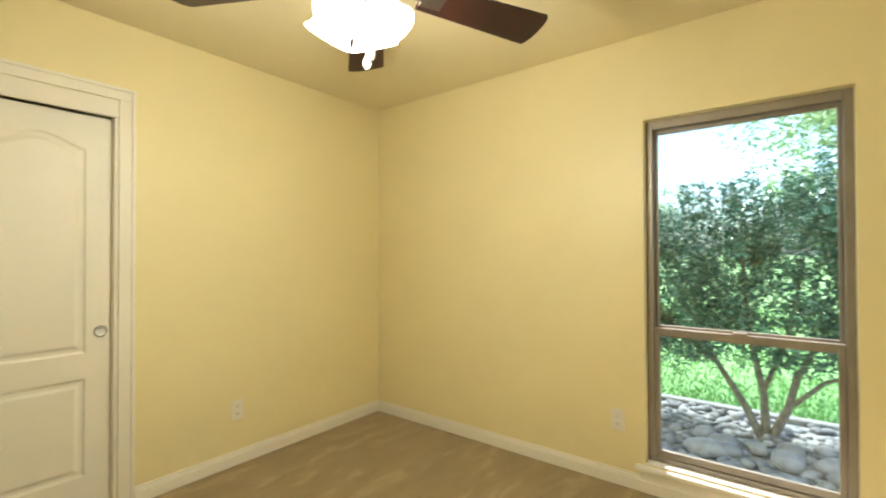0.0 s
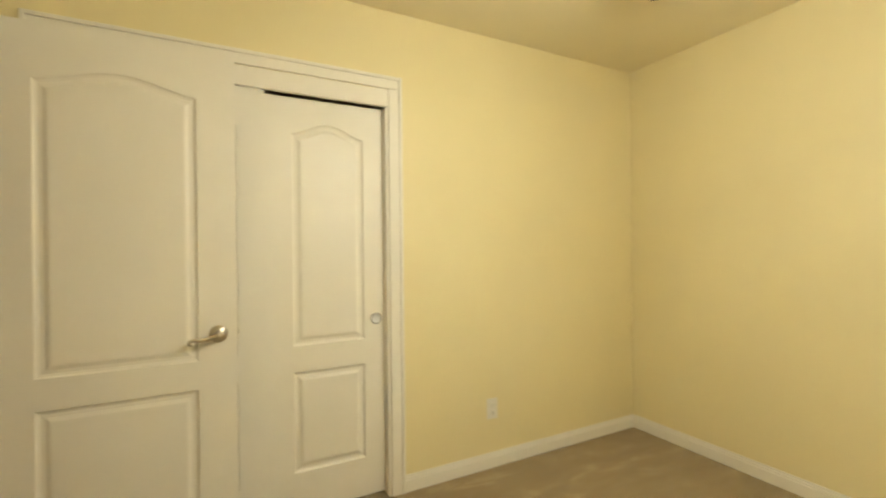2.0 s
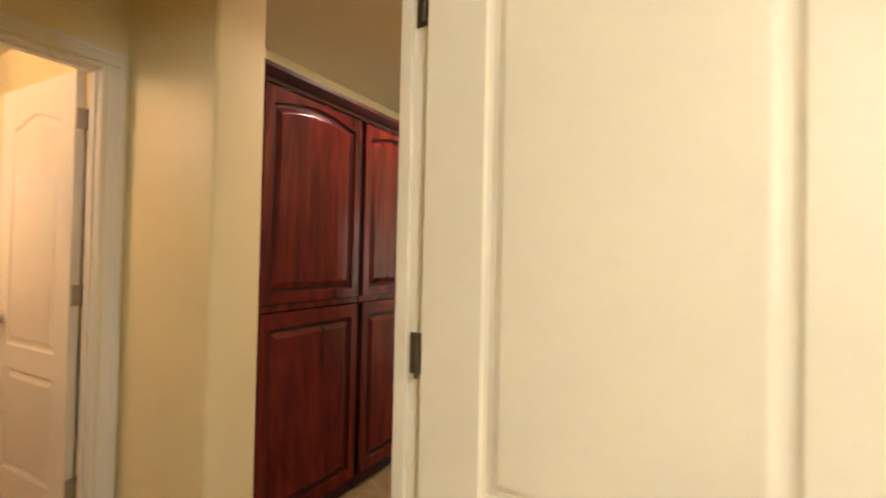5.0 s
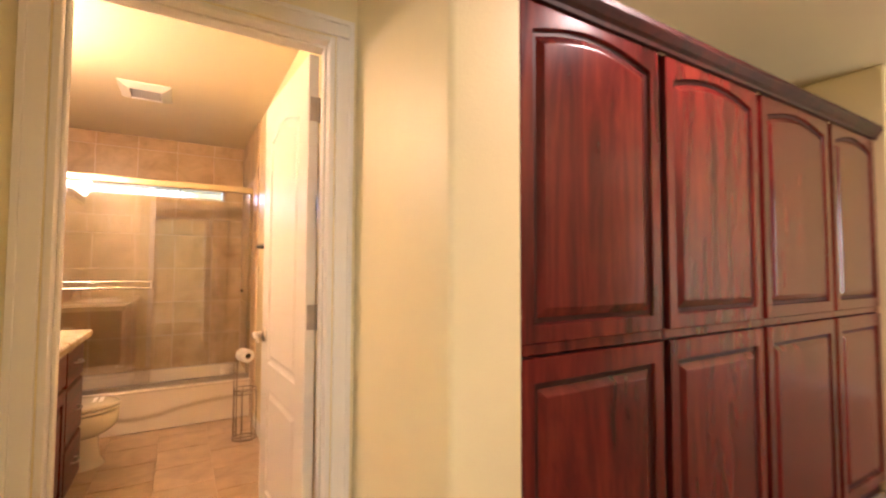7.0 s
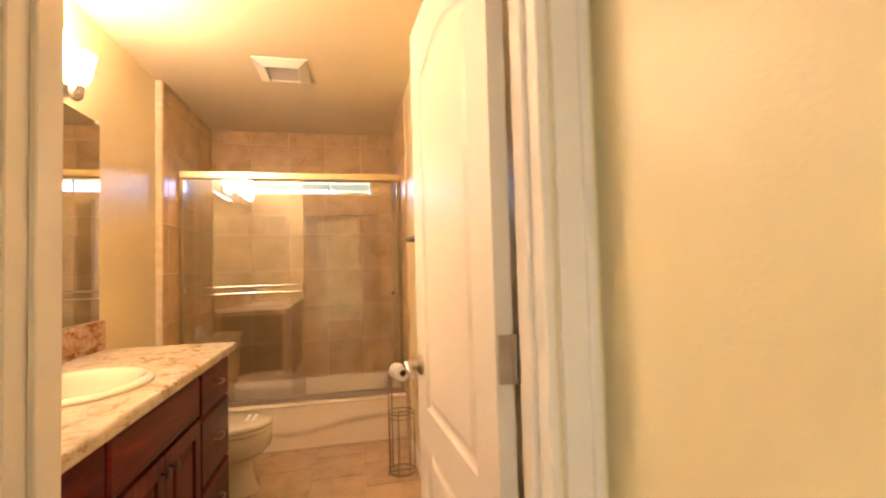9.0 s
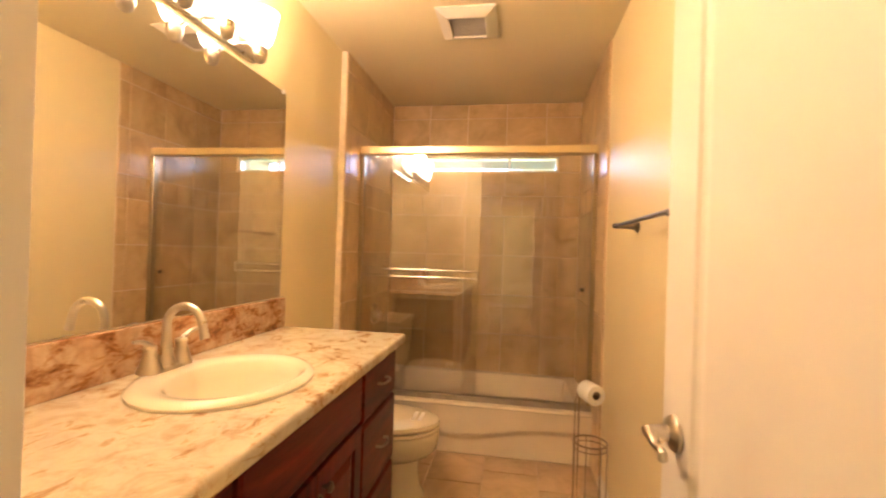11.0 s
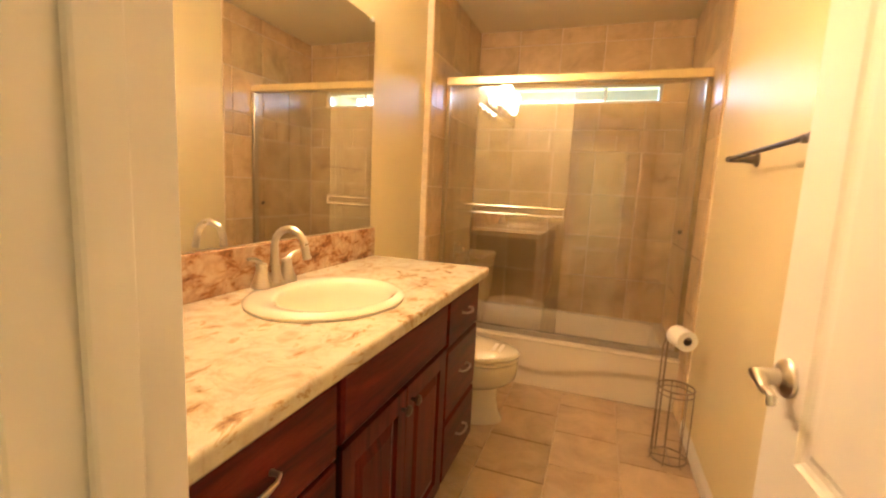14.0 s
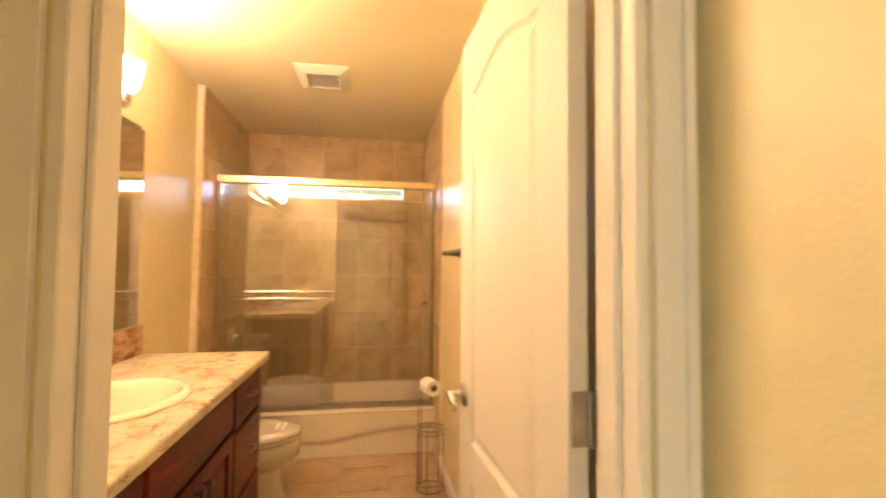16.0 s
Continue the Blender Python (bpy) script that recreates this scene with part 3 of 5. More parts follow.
def lever(parent, at, out, way, reach=1.0, name="door_handle"):
    """A wave lever on a round rose. out: unit way off the leaf; way: unit way the lever points."""
    o, d, p = Vector(out), Vector(way), Vector(at)
    bm = bmesh.new()
    rose = bmesh.new()
    lathe(rose, [(0.034, 0.0), (0.034, 0.006), (0.028, 0.012), (0.015, 0.016), (0.013, 0.045)], n=28)
    q = o.to_track_quat("Z", "Y").to_matrix().to_4x4()
    rose.transform(Matrix.Translation(p) @ q)
    handle = part(name, rose, NICKEL, parent, "brushed nickel lever handle", True)
    up = Vector((0, 0, 1))
    c = p + o * 0.045
    k = reach
    pts = [c - o * 0.010, c + o * 0.004 + d * 0.006 * k, c + d * 0.020 * k - up * 0.004, c + d * 0.042 * k - up * 0.013, c + d * 0.064 * k - up * 0.014, c + d * 0.084 * k - up * 0.010, c + d * 0.098 * k - up * 0.014, c + d * 0.100 * k - up * 0.024, c + d * 0.090 * k - up * 0.027]
    tube(bm, pts, [0.013, 0.0145, 0.0115, 0.0085, 0.0075, 0.007, 0.0075, 0.0085, 0.006], 12)
    part("lever", bm, NICKEL, handle, smooth=True)
    return handle


def hinge(parent, at, along, mat=DULL, sides=(1, -1), plate=None):
    """A butt hinge: a knuckle and its leaves, at a vertical edge. along: unit way of the leaf plates; plate: where the leaves start."""
    p, d = Vector(at), Vector(along)
    bm = bmesh.new()
    tube(bm, [p - Vector((0, 0, 0.045)), p + Vector((0, 0, 0.045))], 0.006, 10)
    n = d.cross(Vector((0, 0, 1)))
    p = Vector(plate or at)
    for s in sides:
        a, b = p, p + d * 0.032 * s
        vs = []
        for off in (-0.0012, 0.0012):
            for q, z in ((a, -0.044), (b, -0.044), (b, 0.044), (a, 0.044)):
                vs.append(bm.verts.new(q + n * off + Vector((0, 0, z))))
        for f in ((0, 1, 2, 3), (7, 6, 5, 4), (0, 4, 5, 1), (1, 5, 6, 2), (2, 6, 7, 3), (3, 7, 4, 0)):
            bm.faces.new([vs[i] for i in f])
    return part("hinge", bm, mat, parent, "dull nickel butt hinge", True)


# bedroom door: open against the closet wall; its shown face looks east
door = thing("door_1", (-2.580, -0.845, 0.012), "white moulded two-panel door standing open against the closet wall", "door", kind="structure", rz=90)
bd_panels = [arch(0.133, 0.620, 0.794, 1.818, 0.050), arch(0.133, 0.620, 0.225, 0.684, 0)]
bm = leaf(0.757, 2.008, 0.035, bd_panels)
bm.transform(Matrix.Diagonal((1, -1, 1, 1)))
part("leaf", bm, TRIM, door)
lever(door, (0.690, -0.001, 0.896), (0, -1, 0), (-1, 0, 0))
lever(door, (0.690, 0.0365, 0.896), (0, 1, 0), (-1, 0, 0))
bm = boxes((0.7565, 0.7585, 0.006, 0.029, 0.869, 0.926), (0.757, 0.764, 0.011, 0.024, 0.889, 0.907), bevel=0.001)
part("latch", bm, NICKEL, door)
for z in (0.25, 1.050, 1.795):
    hinge(door, (-0.008, -0.004, z), (1, 0, 0), DARKMETAL, (-1,), (-0.008, 0.0195, z))

# bathroom door: open along the bathroom's west wall
door = thing("door_2", (-2.630, -2.622, 0.012), "white moulded two-panel door standing open into the bathroom", "door", kind="structure", rz=-86.8)
bm = leaf(0.690, 2.010, 0.035, [arch(0.120, 0.570, 0.800, 1.818, 0.050), arch(0.120, 0.570, 0.225, 0.690, 0)])
part("leaf", bm, TRIM, door)
lever(door, (0.626, 0.001, 0.925), (0, 1, 0), (-1, 0, 0), 0.6)
lever(door, (0.626, -0.036, 0.925), (0, -1, 0), (-1, 0, 0), 0.6)
for z in (0.25, 1.060, 1.808):
    hinge(door, (-0.006, -0.036, z), (0, 1, 0), DULL)

# closet: two bypass doors, a track fascia and casing
closet_panels = lambda w: [arch(0.142, w - 0.115, 0.778, 1.765, 0.056), arch(0.142, w - 0.115, 0.190, 0.656, 0)]
for name, y0, w, x, label in (("door_3", 0.012, 0.598, -2.745, "white moulded two-panel sliding closet door, rear of the pair"), ("door_4", -0.655, 0.690, -2.711, "white moulded two-panel sliding closet door, front of the pair")):
    d = thing(name, (x, y0, 0.012), label, "closet door", "closet doors", "structure", rz=90)
    bm = leaf(w, 1.985 if name == "door_4" else 1.930, 0.030, closet_panels(w), both=False)
    bm.transform(Matrix.Diagonal((1, -1, 1, 1)))
    part("leaf", bm, TRIM, d)
    pull = bmesh.new()
    lathe(pull, [(0.0275, 0.0), (0.0275, -0.003), (0.0225, -0.0035), (0.020, -0.0015), (0.010, -0.0008)], ((w - 0.055) if name == "door_3" else 0.055, 0, 0.876), "y", 26)
    cup = part("finger_pull", pull, SATIN, d, "round satin chrome finger pull", True)
    ring = bmesh.new()
    uc = (w - 0.055) if name == "door_3" else 0.055
    tube(ring, [(uc + 0.0262 * math.cos(k * math.pi / 14), -0.002, 0.876 + 0.0262 * math.sin(k * math.pi / 14)) for k in range(29)], 0.0022, 8)
    part("rim", ring, DARKMETAL, cup, smooth=True)
structure("trim_closet_fascia", boxes((W_X - 0.012, W_X + 0.008, CL0, CL1, 1.947, 2.033), bevel=0.002), TRIM, "white painted closet track fascia")
structure("trim_closet_track", boxes((W_X - 0.10, W_X - 0.014, CL0, CL1, 2.005, 2.03)), DARKMETAL, "dark closet door track")
structure("trim_closet_jamb", boxes((W_X - 0.11, W_X + 0.002, CL1 - 0.016, CL1, 0, 1.946), (W_X - 0.11, W_X + 0.002, CL0, CL0 + 0.016, 0, 1.946), bevel=0.002), TRIM, "white painted closet jamb")
w = 0.07
structure("trim_casing", boxes(
    (W_X, W_X + 0.013, CL1 + 0.0, CL1 + w - 0.016, 0, 2.036), (W_X, W_X + 0.020, CL1 + w - 0.016, CL1 + w, 0, 2.036 + 0.062),
    (W_X, W_X + 0.013, CL0 - w + 0.016, CL0, 0, 2.036), (W_X, W_X + 0.020, CL0 - w, CL0 - w + 0.016, 0, 2.036 + 0.062),
    (W_X, W_X + 0.0131, CL0 - w + 0.016, CL1 + w - 0.016, 2.037, 2.082), (W_X, W_X + 0.020, CL0 - w + 0.016, CL1 + w - 0.016, 2.082, 2.098), bevel=0.0012), TRIM, "white painted closet casing")

# white door in the far hall
door = thing("door_5", (-6.735, -1.880, 0.012), "white closed panel door in the far hall", "door", kind="structure")
bm = leaf(0.74, 2.018, 0.012, [arch(0.14, 0.60, 0.868, 1.818, 0.052), arch(0.14, 0.60, 0.235, 0.728, 0)], both=False)
part("leaf", bm, TRIM, door)
lever(door, (0.065, 0.001, 0.935), (0, 1, 0), (1, 0, 0))
for z in (0.25, 1.09, 1.80):
    hinge(door, (0.748, 0.003, z), (1, 0, 0))
structure("trim_casing", casing_x(-6.747, -5.983, 2.03, -1.895, 1), TRIM, "white painted door casing")

# ---- windows ----
x0, x1, z0, z1 = WIN
win = thing("window_1", ((x0 + x1) / 2, N_Y, z0), "tall single-hung window in a taupe aluminium frame", "window", kind="structure")
cx = (x0 + x1) / 2
half = (x1 - x0) / 2
yf = 0.055
hh = z1 - z0
mid = 0.716
fw = 0.034
part("window_frame", boxes(
    (-half, -half + fw, yf, yf + 0.075, 0, hh), (half - fw, half, yf, yf + 0.075, 0, hh),
    (-half + fw, half - fw, yf, yf + 0.075, hh - 0.045, hh), (-half + fw, half - fw, yf, yf + 0.075, 0, 0.030),
    (-half + fw, half - fw, yf + 0.052, yf + 0.070, 0.030, 0.045),
    bevel=0.003), TAUPE, win)
sash = part("lower_sash", boxes(
    (-half + fw, -half + fw + 0.026, yf + 0.012, yf + 0.036, 0.030, mid), (half - fw - 0.026, half - fw, yf + 0.012, yf + 0.036, 0.030, mid),
    (-half + fw + 0.026, half - fw - 0.026, yf + 0.012, yf + 0.036, mid - 0.042, mid), (-half + fw + 0.026, half - fw - 0.026, yf + 0.012, yf + 0.036, 0.030, 0.066),
    bevel=0.003), TAUPE, win)
part("sash_latch", boxes((-0.03, 0.03, yf + 0.004, yf + 0.03, mid, mid + 0.010), bevel=0.002), TAUPE, sash)
part("pane", boxes((-half + fw + 0.02, half - fw - 0.02, yf + 0.022, yf + 0.025, 0.06, mid - 0.036)), PANE, sash).visible_shadow = False
sash = part("upper_sash", boxes(
    (-half + fw, -half + fw + 0.018, yf + 0.044, yf + 0.066, mid - 0.02, hh - 0.045), (half - fw - 0.018, half - fw, yf + 0.044, yf + 0.066, mid - 0.02, hh - 0.045),
    (-half + fw + 0.018, half - fw - 0.018, yf + 0.044, yf + 0.066, hh - 0.066, hh - 0.045), (-half + fw + 0.018, half - fw - 0.018, yf + 0.044, yf + 0.066, mid - 0.02, mid + 0.012),
    bevel=0.003), TAUPE, win)
part("pane", boxes((-half + fw + 0.012, half - fw - 0.012, yf + 0.053, yf + 0.056, mid, hh - 0.058)), PANE, sash).visible_shadow = False
part("window_sill", boxes((-half - 0.045, half + 0.045, -0.035, 0.0, -0.030, -0.006), (-half + 0.001, half - 0.001, 0.0, yf + 0.01, -0.0005, 0.006), (-half - 0.03, half + 0.03, -0.012, 0.0, -0.075, -0.030), bevel=0.004), TRIM, win, "white painted sill")

x0, x1, z0, z1 = BWIN
win = thing("window_2", ((x0 + x1) / 2, BS_Y, z0), "narrow high sliding window above the tub, pale aluminium frame", "window", kind="structure")
half, hh = (x1 - x0) / 2, z1 - z0
ALU = plain("pale_aluminium", (0.62, 0.62, 0.60), 0.35, 0.8)
part("window_frame", boxes((-half, half, -0.07, -0.008, 0, 0.018), (-half, half, -0.07, -0.008, hh - 0.018, hh), (-half, -half + 0.02, -0.07, -0.008, 0.018, hh - 0.018), (half - 0.02, half, -0.07, -0.008, 0.018, hh - 0.018), (-0.205, -0.185, -0.06, -0.016, 0.018, hh - 0.018), bevel=0.002), ALU, win)
part("pane", boxes((-half + 0.015, -0.195, -0.036, -0.033, 0.012, hh - 0.012)), DIM_PANE, win).visible_shadow = False
part("pane", boxes((-0.195, half - 0.015, -0.050, -0.047, 0.012, hh - 0.012)), DIM_PANE, win).visible_shadow = False

win = thing("window_3", (-6.8, 1.65, 0.6), "wide plain window lighting the far hall", "window", kind="structure")
part("window_frame", boxes((-0.7, 0.7, -0.03, 0.03, 0, 0.04), (-0.7, 0.7, -0.03, 0.03, 1.36, 1.4), (-0.7, -0.66, -0.03, 0.03, 0.04, 1.36), (0.66, 0.7, -0.03, 0.03, 0.04, 1.36), (-0.02, 0.02, -0.03, 0.03, 0.04, 1.36), bevel=0.003), TRIM, win)

part("pane", boxes((-0.665, 0.665, -0.003, 0.003, 0.035, 1.365)), DIM_PANE, win).visible_shadow = False


# ---- small wall fittings ----
def outlet(at, out):
    """A duplex socket plate on a wall; out: +x or -y."""
    t = thing("wall_outlet", at, "white duplex electrical outlet plate on the wall", "outlet", "wall outlets", rz=0 if out == "-y" else 90)
    bm = bmesh.new()
    box(bm, -0.036, 0.036, -0.005, 0.0, -0.058, 0.058, 0.002, 2)
    part("cover_plate", bm, PLASTIC, t)
    for z in (-0.021, 0.021):
        bm = bmesh.new()
        lathe(bm, [(0.0165, -0.0049), (0.0165, -0.0075), (0.0155, -0.008)], (0, 0, z), "y", 20)
        s = part("socket", bm, PLASTIC, t, smooth=True)
        part("slot", boxes((-0.007, -0.005, -0.0085, -0.0079, z - 0.004, z + 0.005), (0.005, 0.007, -0.0085, -0.0079, z - 0.003, z + 0.004), (-0.002, 0.002, -0.0085, -0.0079, z - 0.011, z - 0.0075)), BLACK, s)


outlet((W_X, 1.219, 0.330), "+x")
outlet((-0.815, N_Y, 0.352), "-y")

# ---- ceiling fan ----
FX, FY, DROP = -1.10, 0.81, 0.06
fan = thing("ceiling_fan", (FX, FY, -DROP), "five-blade ceiling fan with dark mahogany blades and lit glass shades", "ceiling fan")
bm = bmesh.new()
lathe(bm, [(r, H + DROP - d) for r, d in ((0.075, 0.0), (0.075, 0.015), (0.05, 0.045), (0.02, 0.055))], n=28)
part("canopy", bm, DARKMETAL, fan, smooth=True)
bm = bmesh.new()
tube(bm, [(0, 0, H + DROP - 0.055), (0, 0, 2.27)], 0.013)
part("downrod", bm, DARKMETAL, fan, smooth=True)
bm = bmesh.new()
lathe(bm, [(0.03, 2.28), (0.09, 2.265), (0.12, 2.23), (0.12, 2.18), (0.09, 2.155), (0.06, 2.14), (0.05, 2.09), (0.06, 2.075), (0.035, 2.05), (0.01, 2.045)], n=32)
part("motor_housing", bm, DARKMETAL, fan, smooth=True)


def blade():
    n, top = 12, []
    for i in range(n + 1):
        s = i / n
        top.append((0.19 + 0.47 * s, 0.058 + 0.024 * s))
    tip = [(0.66 + 0.022 * math.sin(math.pi * k / 8), 0.082 * math.cos(math.pi * k / 8)) for k in range(1, 8)]
    pts = top + tip + [(x, -y) for x, y in top[::-1]]
    bm = bmesh.new()
    loft(bm, [[Vector((x, y, z)) for x, y in pts] for z in (-0.004, 0.004)])
    return bm


for k in range(5):
    m = pose(0, 0, 2.180, 0, 0, 66 + 72 * k) @ pose(0, 0, 0, -12, 0, 0)
    b = part("blade", blade(), BLADE, fan, m=m)
    bm = boxes((0.10, 0.20, -0.014, 0.014, -0.010, -0.004), (0.19, 0.27, -0.035, 0.035, -0.0095, -0.0045), bevel=0.002)
    part("blade_bracket", bm, DARKMETAL, b)
for k in range(4):
    bm = bmesh.new()
    lathe(bm, [(0.024, 0.0), (0.045, -0.012), (0.066, -0.045), (0.072, -0.075), (0.082, -0.105), (0.098, -0.125), (0.096, -0.128), (0.078, -0.108), (0.06, -0.07), (0.02, -0.02)], n=26)
    a = 20 + 90 * k
    m = pose(-0.021, -0.016, 0, 0, 0, a) @ pose(0.055, 0, 2.112, 0, -30, 0) @ Matrix.Diagonal((0.80, 0.80, 0.88, 1))
    s = part("shade", bm, FAN_GLASS, fan, "lit white bell glass", True, m)
    bm = bmesh.new()
    tube(bm, [(-0.05, 0, 0.012), (-0.02, 0, 0.018), (0, 0, 0.004)], 0.011)
    part("arm", bm, DARKMETAL, s, smooth=True)
for dx, dy, zb, mat in ((0.02, -0.02, 1.905, PLASTIC), (-0.01, 0.03, 1.955, DARKMETAL)):
    bm = bmesh.new()
    tube(bm, [(dx, dy, 2.05), (dx, dy, zb + 0.02)], 0.0022, 6)
    c = part("pull_chain", bm, mat, fan)
    bm = bmesh.new()
    lathe(bm, [(0.002, zb + 0.022), (0.008, zb + 0.014), (0.0115, zb), (0.008, zb - 0.011), (0.002, zb - 0.013)], (dx, dy, 0), n=14)
    part("pull_knob", bm, mat, c, smooth=True)
lamp("fan_light", "POINT", (FX, FY, 1.90 - DROP), FAN_POWER, WARM, 0.09)

# ---- recessed hall light ----
can = thing("recessed_light", (-3.785, -1.57, H), "lit round recessed ceiling downlight with white trim ring", "downlight")
bm = bmesh.new()
lathe(bm, [(0.095, 0.0), (0.095, -0.006), (0.075, -0.008), (0.074, -0.001)], n=32)
part("trim_ring", bm, TRIM, can, smooth=True)
bm = bmesh.new()
lathe(bm, [(0.072, -0.0015), (0.072, -0.0055), (0.05, -0.007)], n=28)
part("lens", bm, CAN_GLASS, can, smooth=True)
lamp("hall_light", "AREA", (-3.785, -1.57, H - 0.012), HALL_POWER, HALL_WARM, 0.13, (-3.785, -1.57, 0))

# ---- hall cabinets ----
CF = -1.928


def framed_door(parent, u0, u1, v0, v1, panel, handle=None):
    """A cabinet door: a frame with a hole and a raised field set in it. Front looks towards +y at y = 0."""
    holder = bmesh.new()
    outer = [(u0, v0), (u1, v0), (u1, v1), (u0, v1)]
    face_with_holes(holder, outer, [panel], 0.0)
    loft(holder, [[(u, 0.0, v) for u, v in panel], [(u, -0.013, v) for u, v in inset(panel, 0.005)]], False, False)
    loft(holder, [[(u, 0.0, v) for u, v in outer], [(u, -0.022, v) for u, v in outer]], False, True)
    bmesh.ops.remove_doubles(holder, verts=holder.verts, dist=0.0004)
    d = part("door", holder, CHERRY, parent)
    bm = bmesh.new()
    loft(bm, [[(u, -0.0125, v) for u, v in inset(panel, 0.0045)], [(u, -0.0122, v) for u, v in inset(panel, 0.019)], [(u, -0.001, v) for u, v in inset(panel, 0.042)], [(u, 0.0, v) for u, v in inset(panel, 0.046)]], False, True)
    part("panel", bm, CHERRY, d)
    bm = bmesh.new()
    loft(bm, [[(u, -0.0108, v) for u, v in inset(panel, 0.0046)], [(u, -0.0108, v) for u, v in inset(panel, 0.019)]], False, False)
    part("glaze_line", bm, CHERRY_DARK, d, "dark glazed groove")
    return d


cab_edges = [-3.004, -3.655, -4.329, -5.043, -5.665]
for k in range(4):
    xa, xb = cab_edges[k + 1], cab_edges[k]
    wd = xb - xa
    cab = thing("storage_cabinet", (xa, CF, 0.0), "tall glossy dark cherry wood cabinet with arched upper door", "cabinet", "built-in hall cabinets")
    part("body", boxes((0.001, wd - 0.001, -0.58, -0.024, 0.075, 2.005), (0.001, wd - 0.001, -0.58, -0.07, 0.0, 0.075), bevel=0.002), SHADEWOOD, cab)
    part("rail", boxes((0.002, wd - 0.002, -0.0235, -0.012, 1.010, 1.044), bevel=0.003), CHERRY, cab)
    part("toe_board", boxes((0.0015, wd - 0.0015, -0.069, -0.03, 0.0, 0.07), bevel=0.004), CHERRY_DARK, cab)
    g = 0.022
    st = 0.043
    framed_door(cab, g, wd - g, 1.046, 1.990, bow(g + st, wd - g - st, 1.094, 1.912, 0.046))
    framed_door(cab, g, wd - g, 0.085, 1.006, arch(g + st, wd - g - st, 0.085 + 0.055, 0.940, 0))
bm = bmesh.new()
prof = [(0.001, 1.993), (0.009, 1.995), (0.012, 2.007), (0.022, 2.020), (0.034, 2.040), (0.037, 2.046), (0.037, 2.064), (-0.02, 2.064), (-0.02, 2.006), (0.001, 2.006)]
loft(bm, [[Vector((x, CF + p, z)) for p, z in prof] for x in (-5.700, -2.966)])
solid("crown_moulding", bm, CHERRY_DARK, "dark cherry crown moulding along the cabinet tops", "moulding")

# ---- bathroom: vanity ----
VX = -1.785
VTOP = 0.890
van_y = [-2.604, -3.118, -3.818, -4.243]


def pull(parent, at):
    """A small bar pull on two posts, along y, off a front that looks to -x."""
    x, y, z = at
    bm = bmesh.new()
    pts = [(x, y - 0.045, z), (x - 0.018, y - 0.046, z), (x - 0.026, y - 0.030, z - 0.001), (x - 0.029, y, z - 0.002), (x - 0.026, y + 0.030, z - 0.001), (x - 0.018, y + 0.046, z), (x, y + 0.045, z)]
    tube(bm, pts, [0.006, 0.0045, 0.004, 0.0055, 0.004, 0.0045, 0.006], 10)
    part("pull", bm, DULL, parent, "dull nickel bar pull", True)


def knob(parent, at):
    bm = bmesh.new()
    x, y, z = at
    lathe(bm, [(0.006, 0.0), (0.006, -0.014), (0.015, -0.018), (0.016, -0.024), (0.010, -0.029), (0.003, -0.030)], at, "x", 16)
    part("knob", bm, DARKMETAL, parent, "dark bronze knob", True)


def front(parent, name, ya, yb, za, zb):
    """A slab drawer front with a chamfered edge, looking to -x."""
    bm = bmesh.new()
    pts = lambda d: [(ya - d, za + d), (yb + d, za + d), (yb + d, zb - d), (ya - d, zb - d)]
    loft(bm, [[Vector((x, y, z)) for y, z in pts(d)] for x, d in ((0.019, 0), (0.006, 0), (0.0, 0.009))])
    return part(name, bm, CHERRY_H, parent)


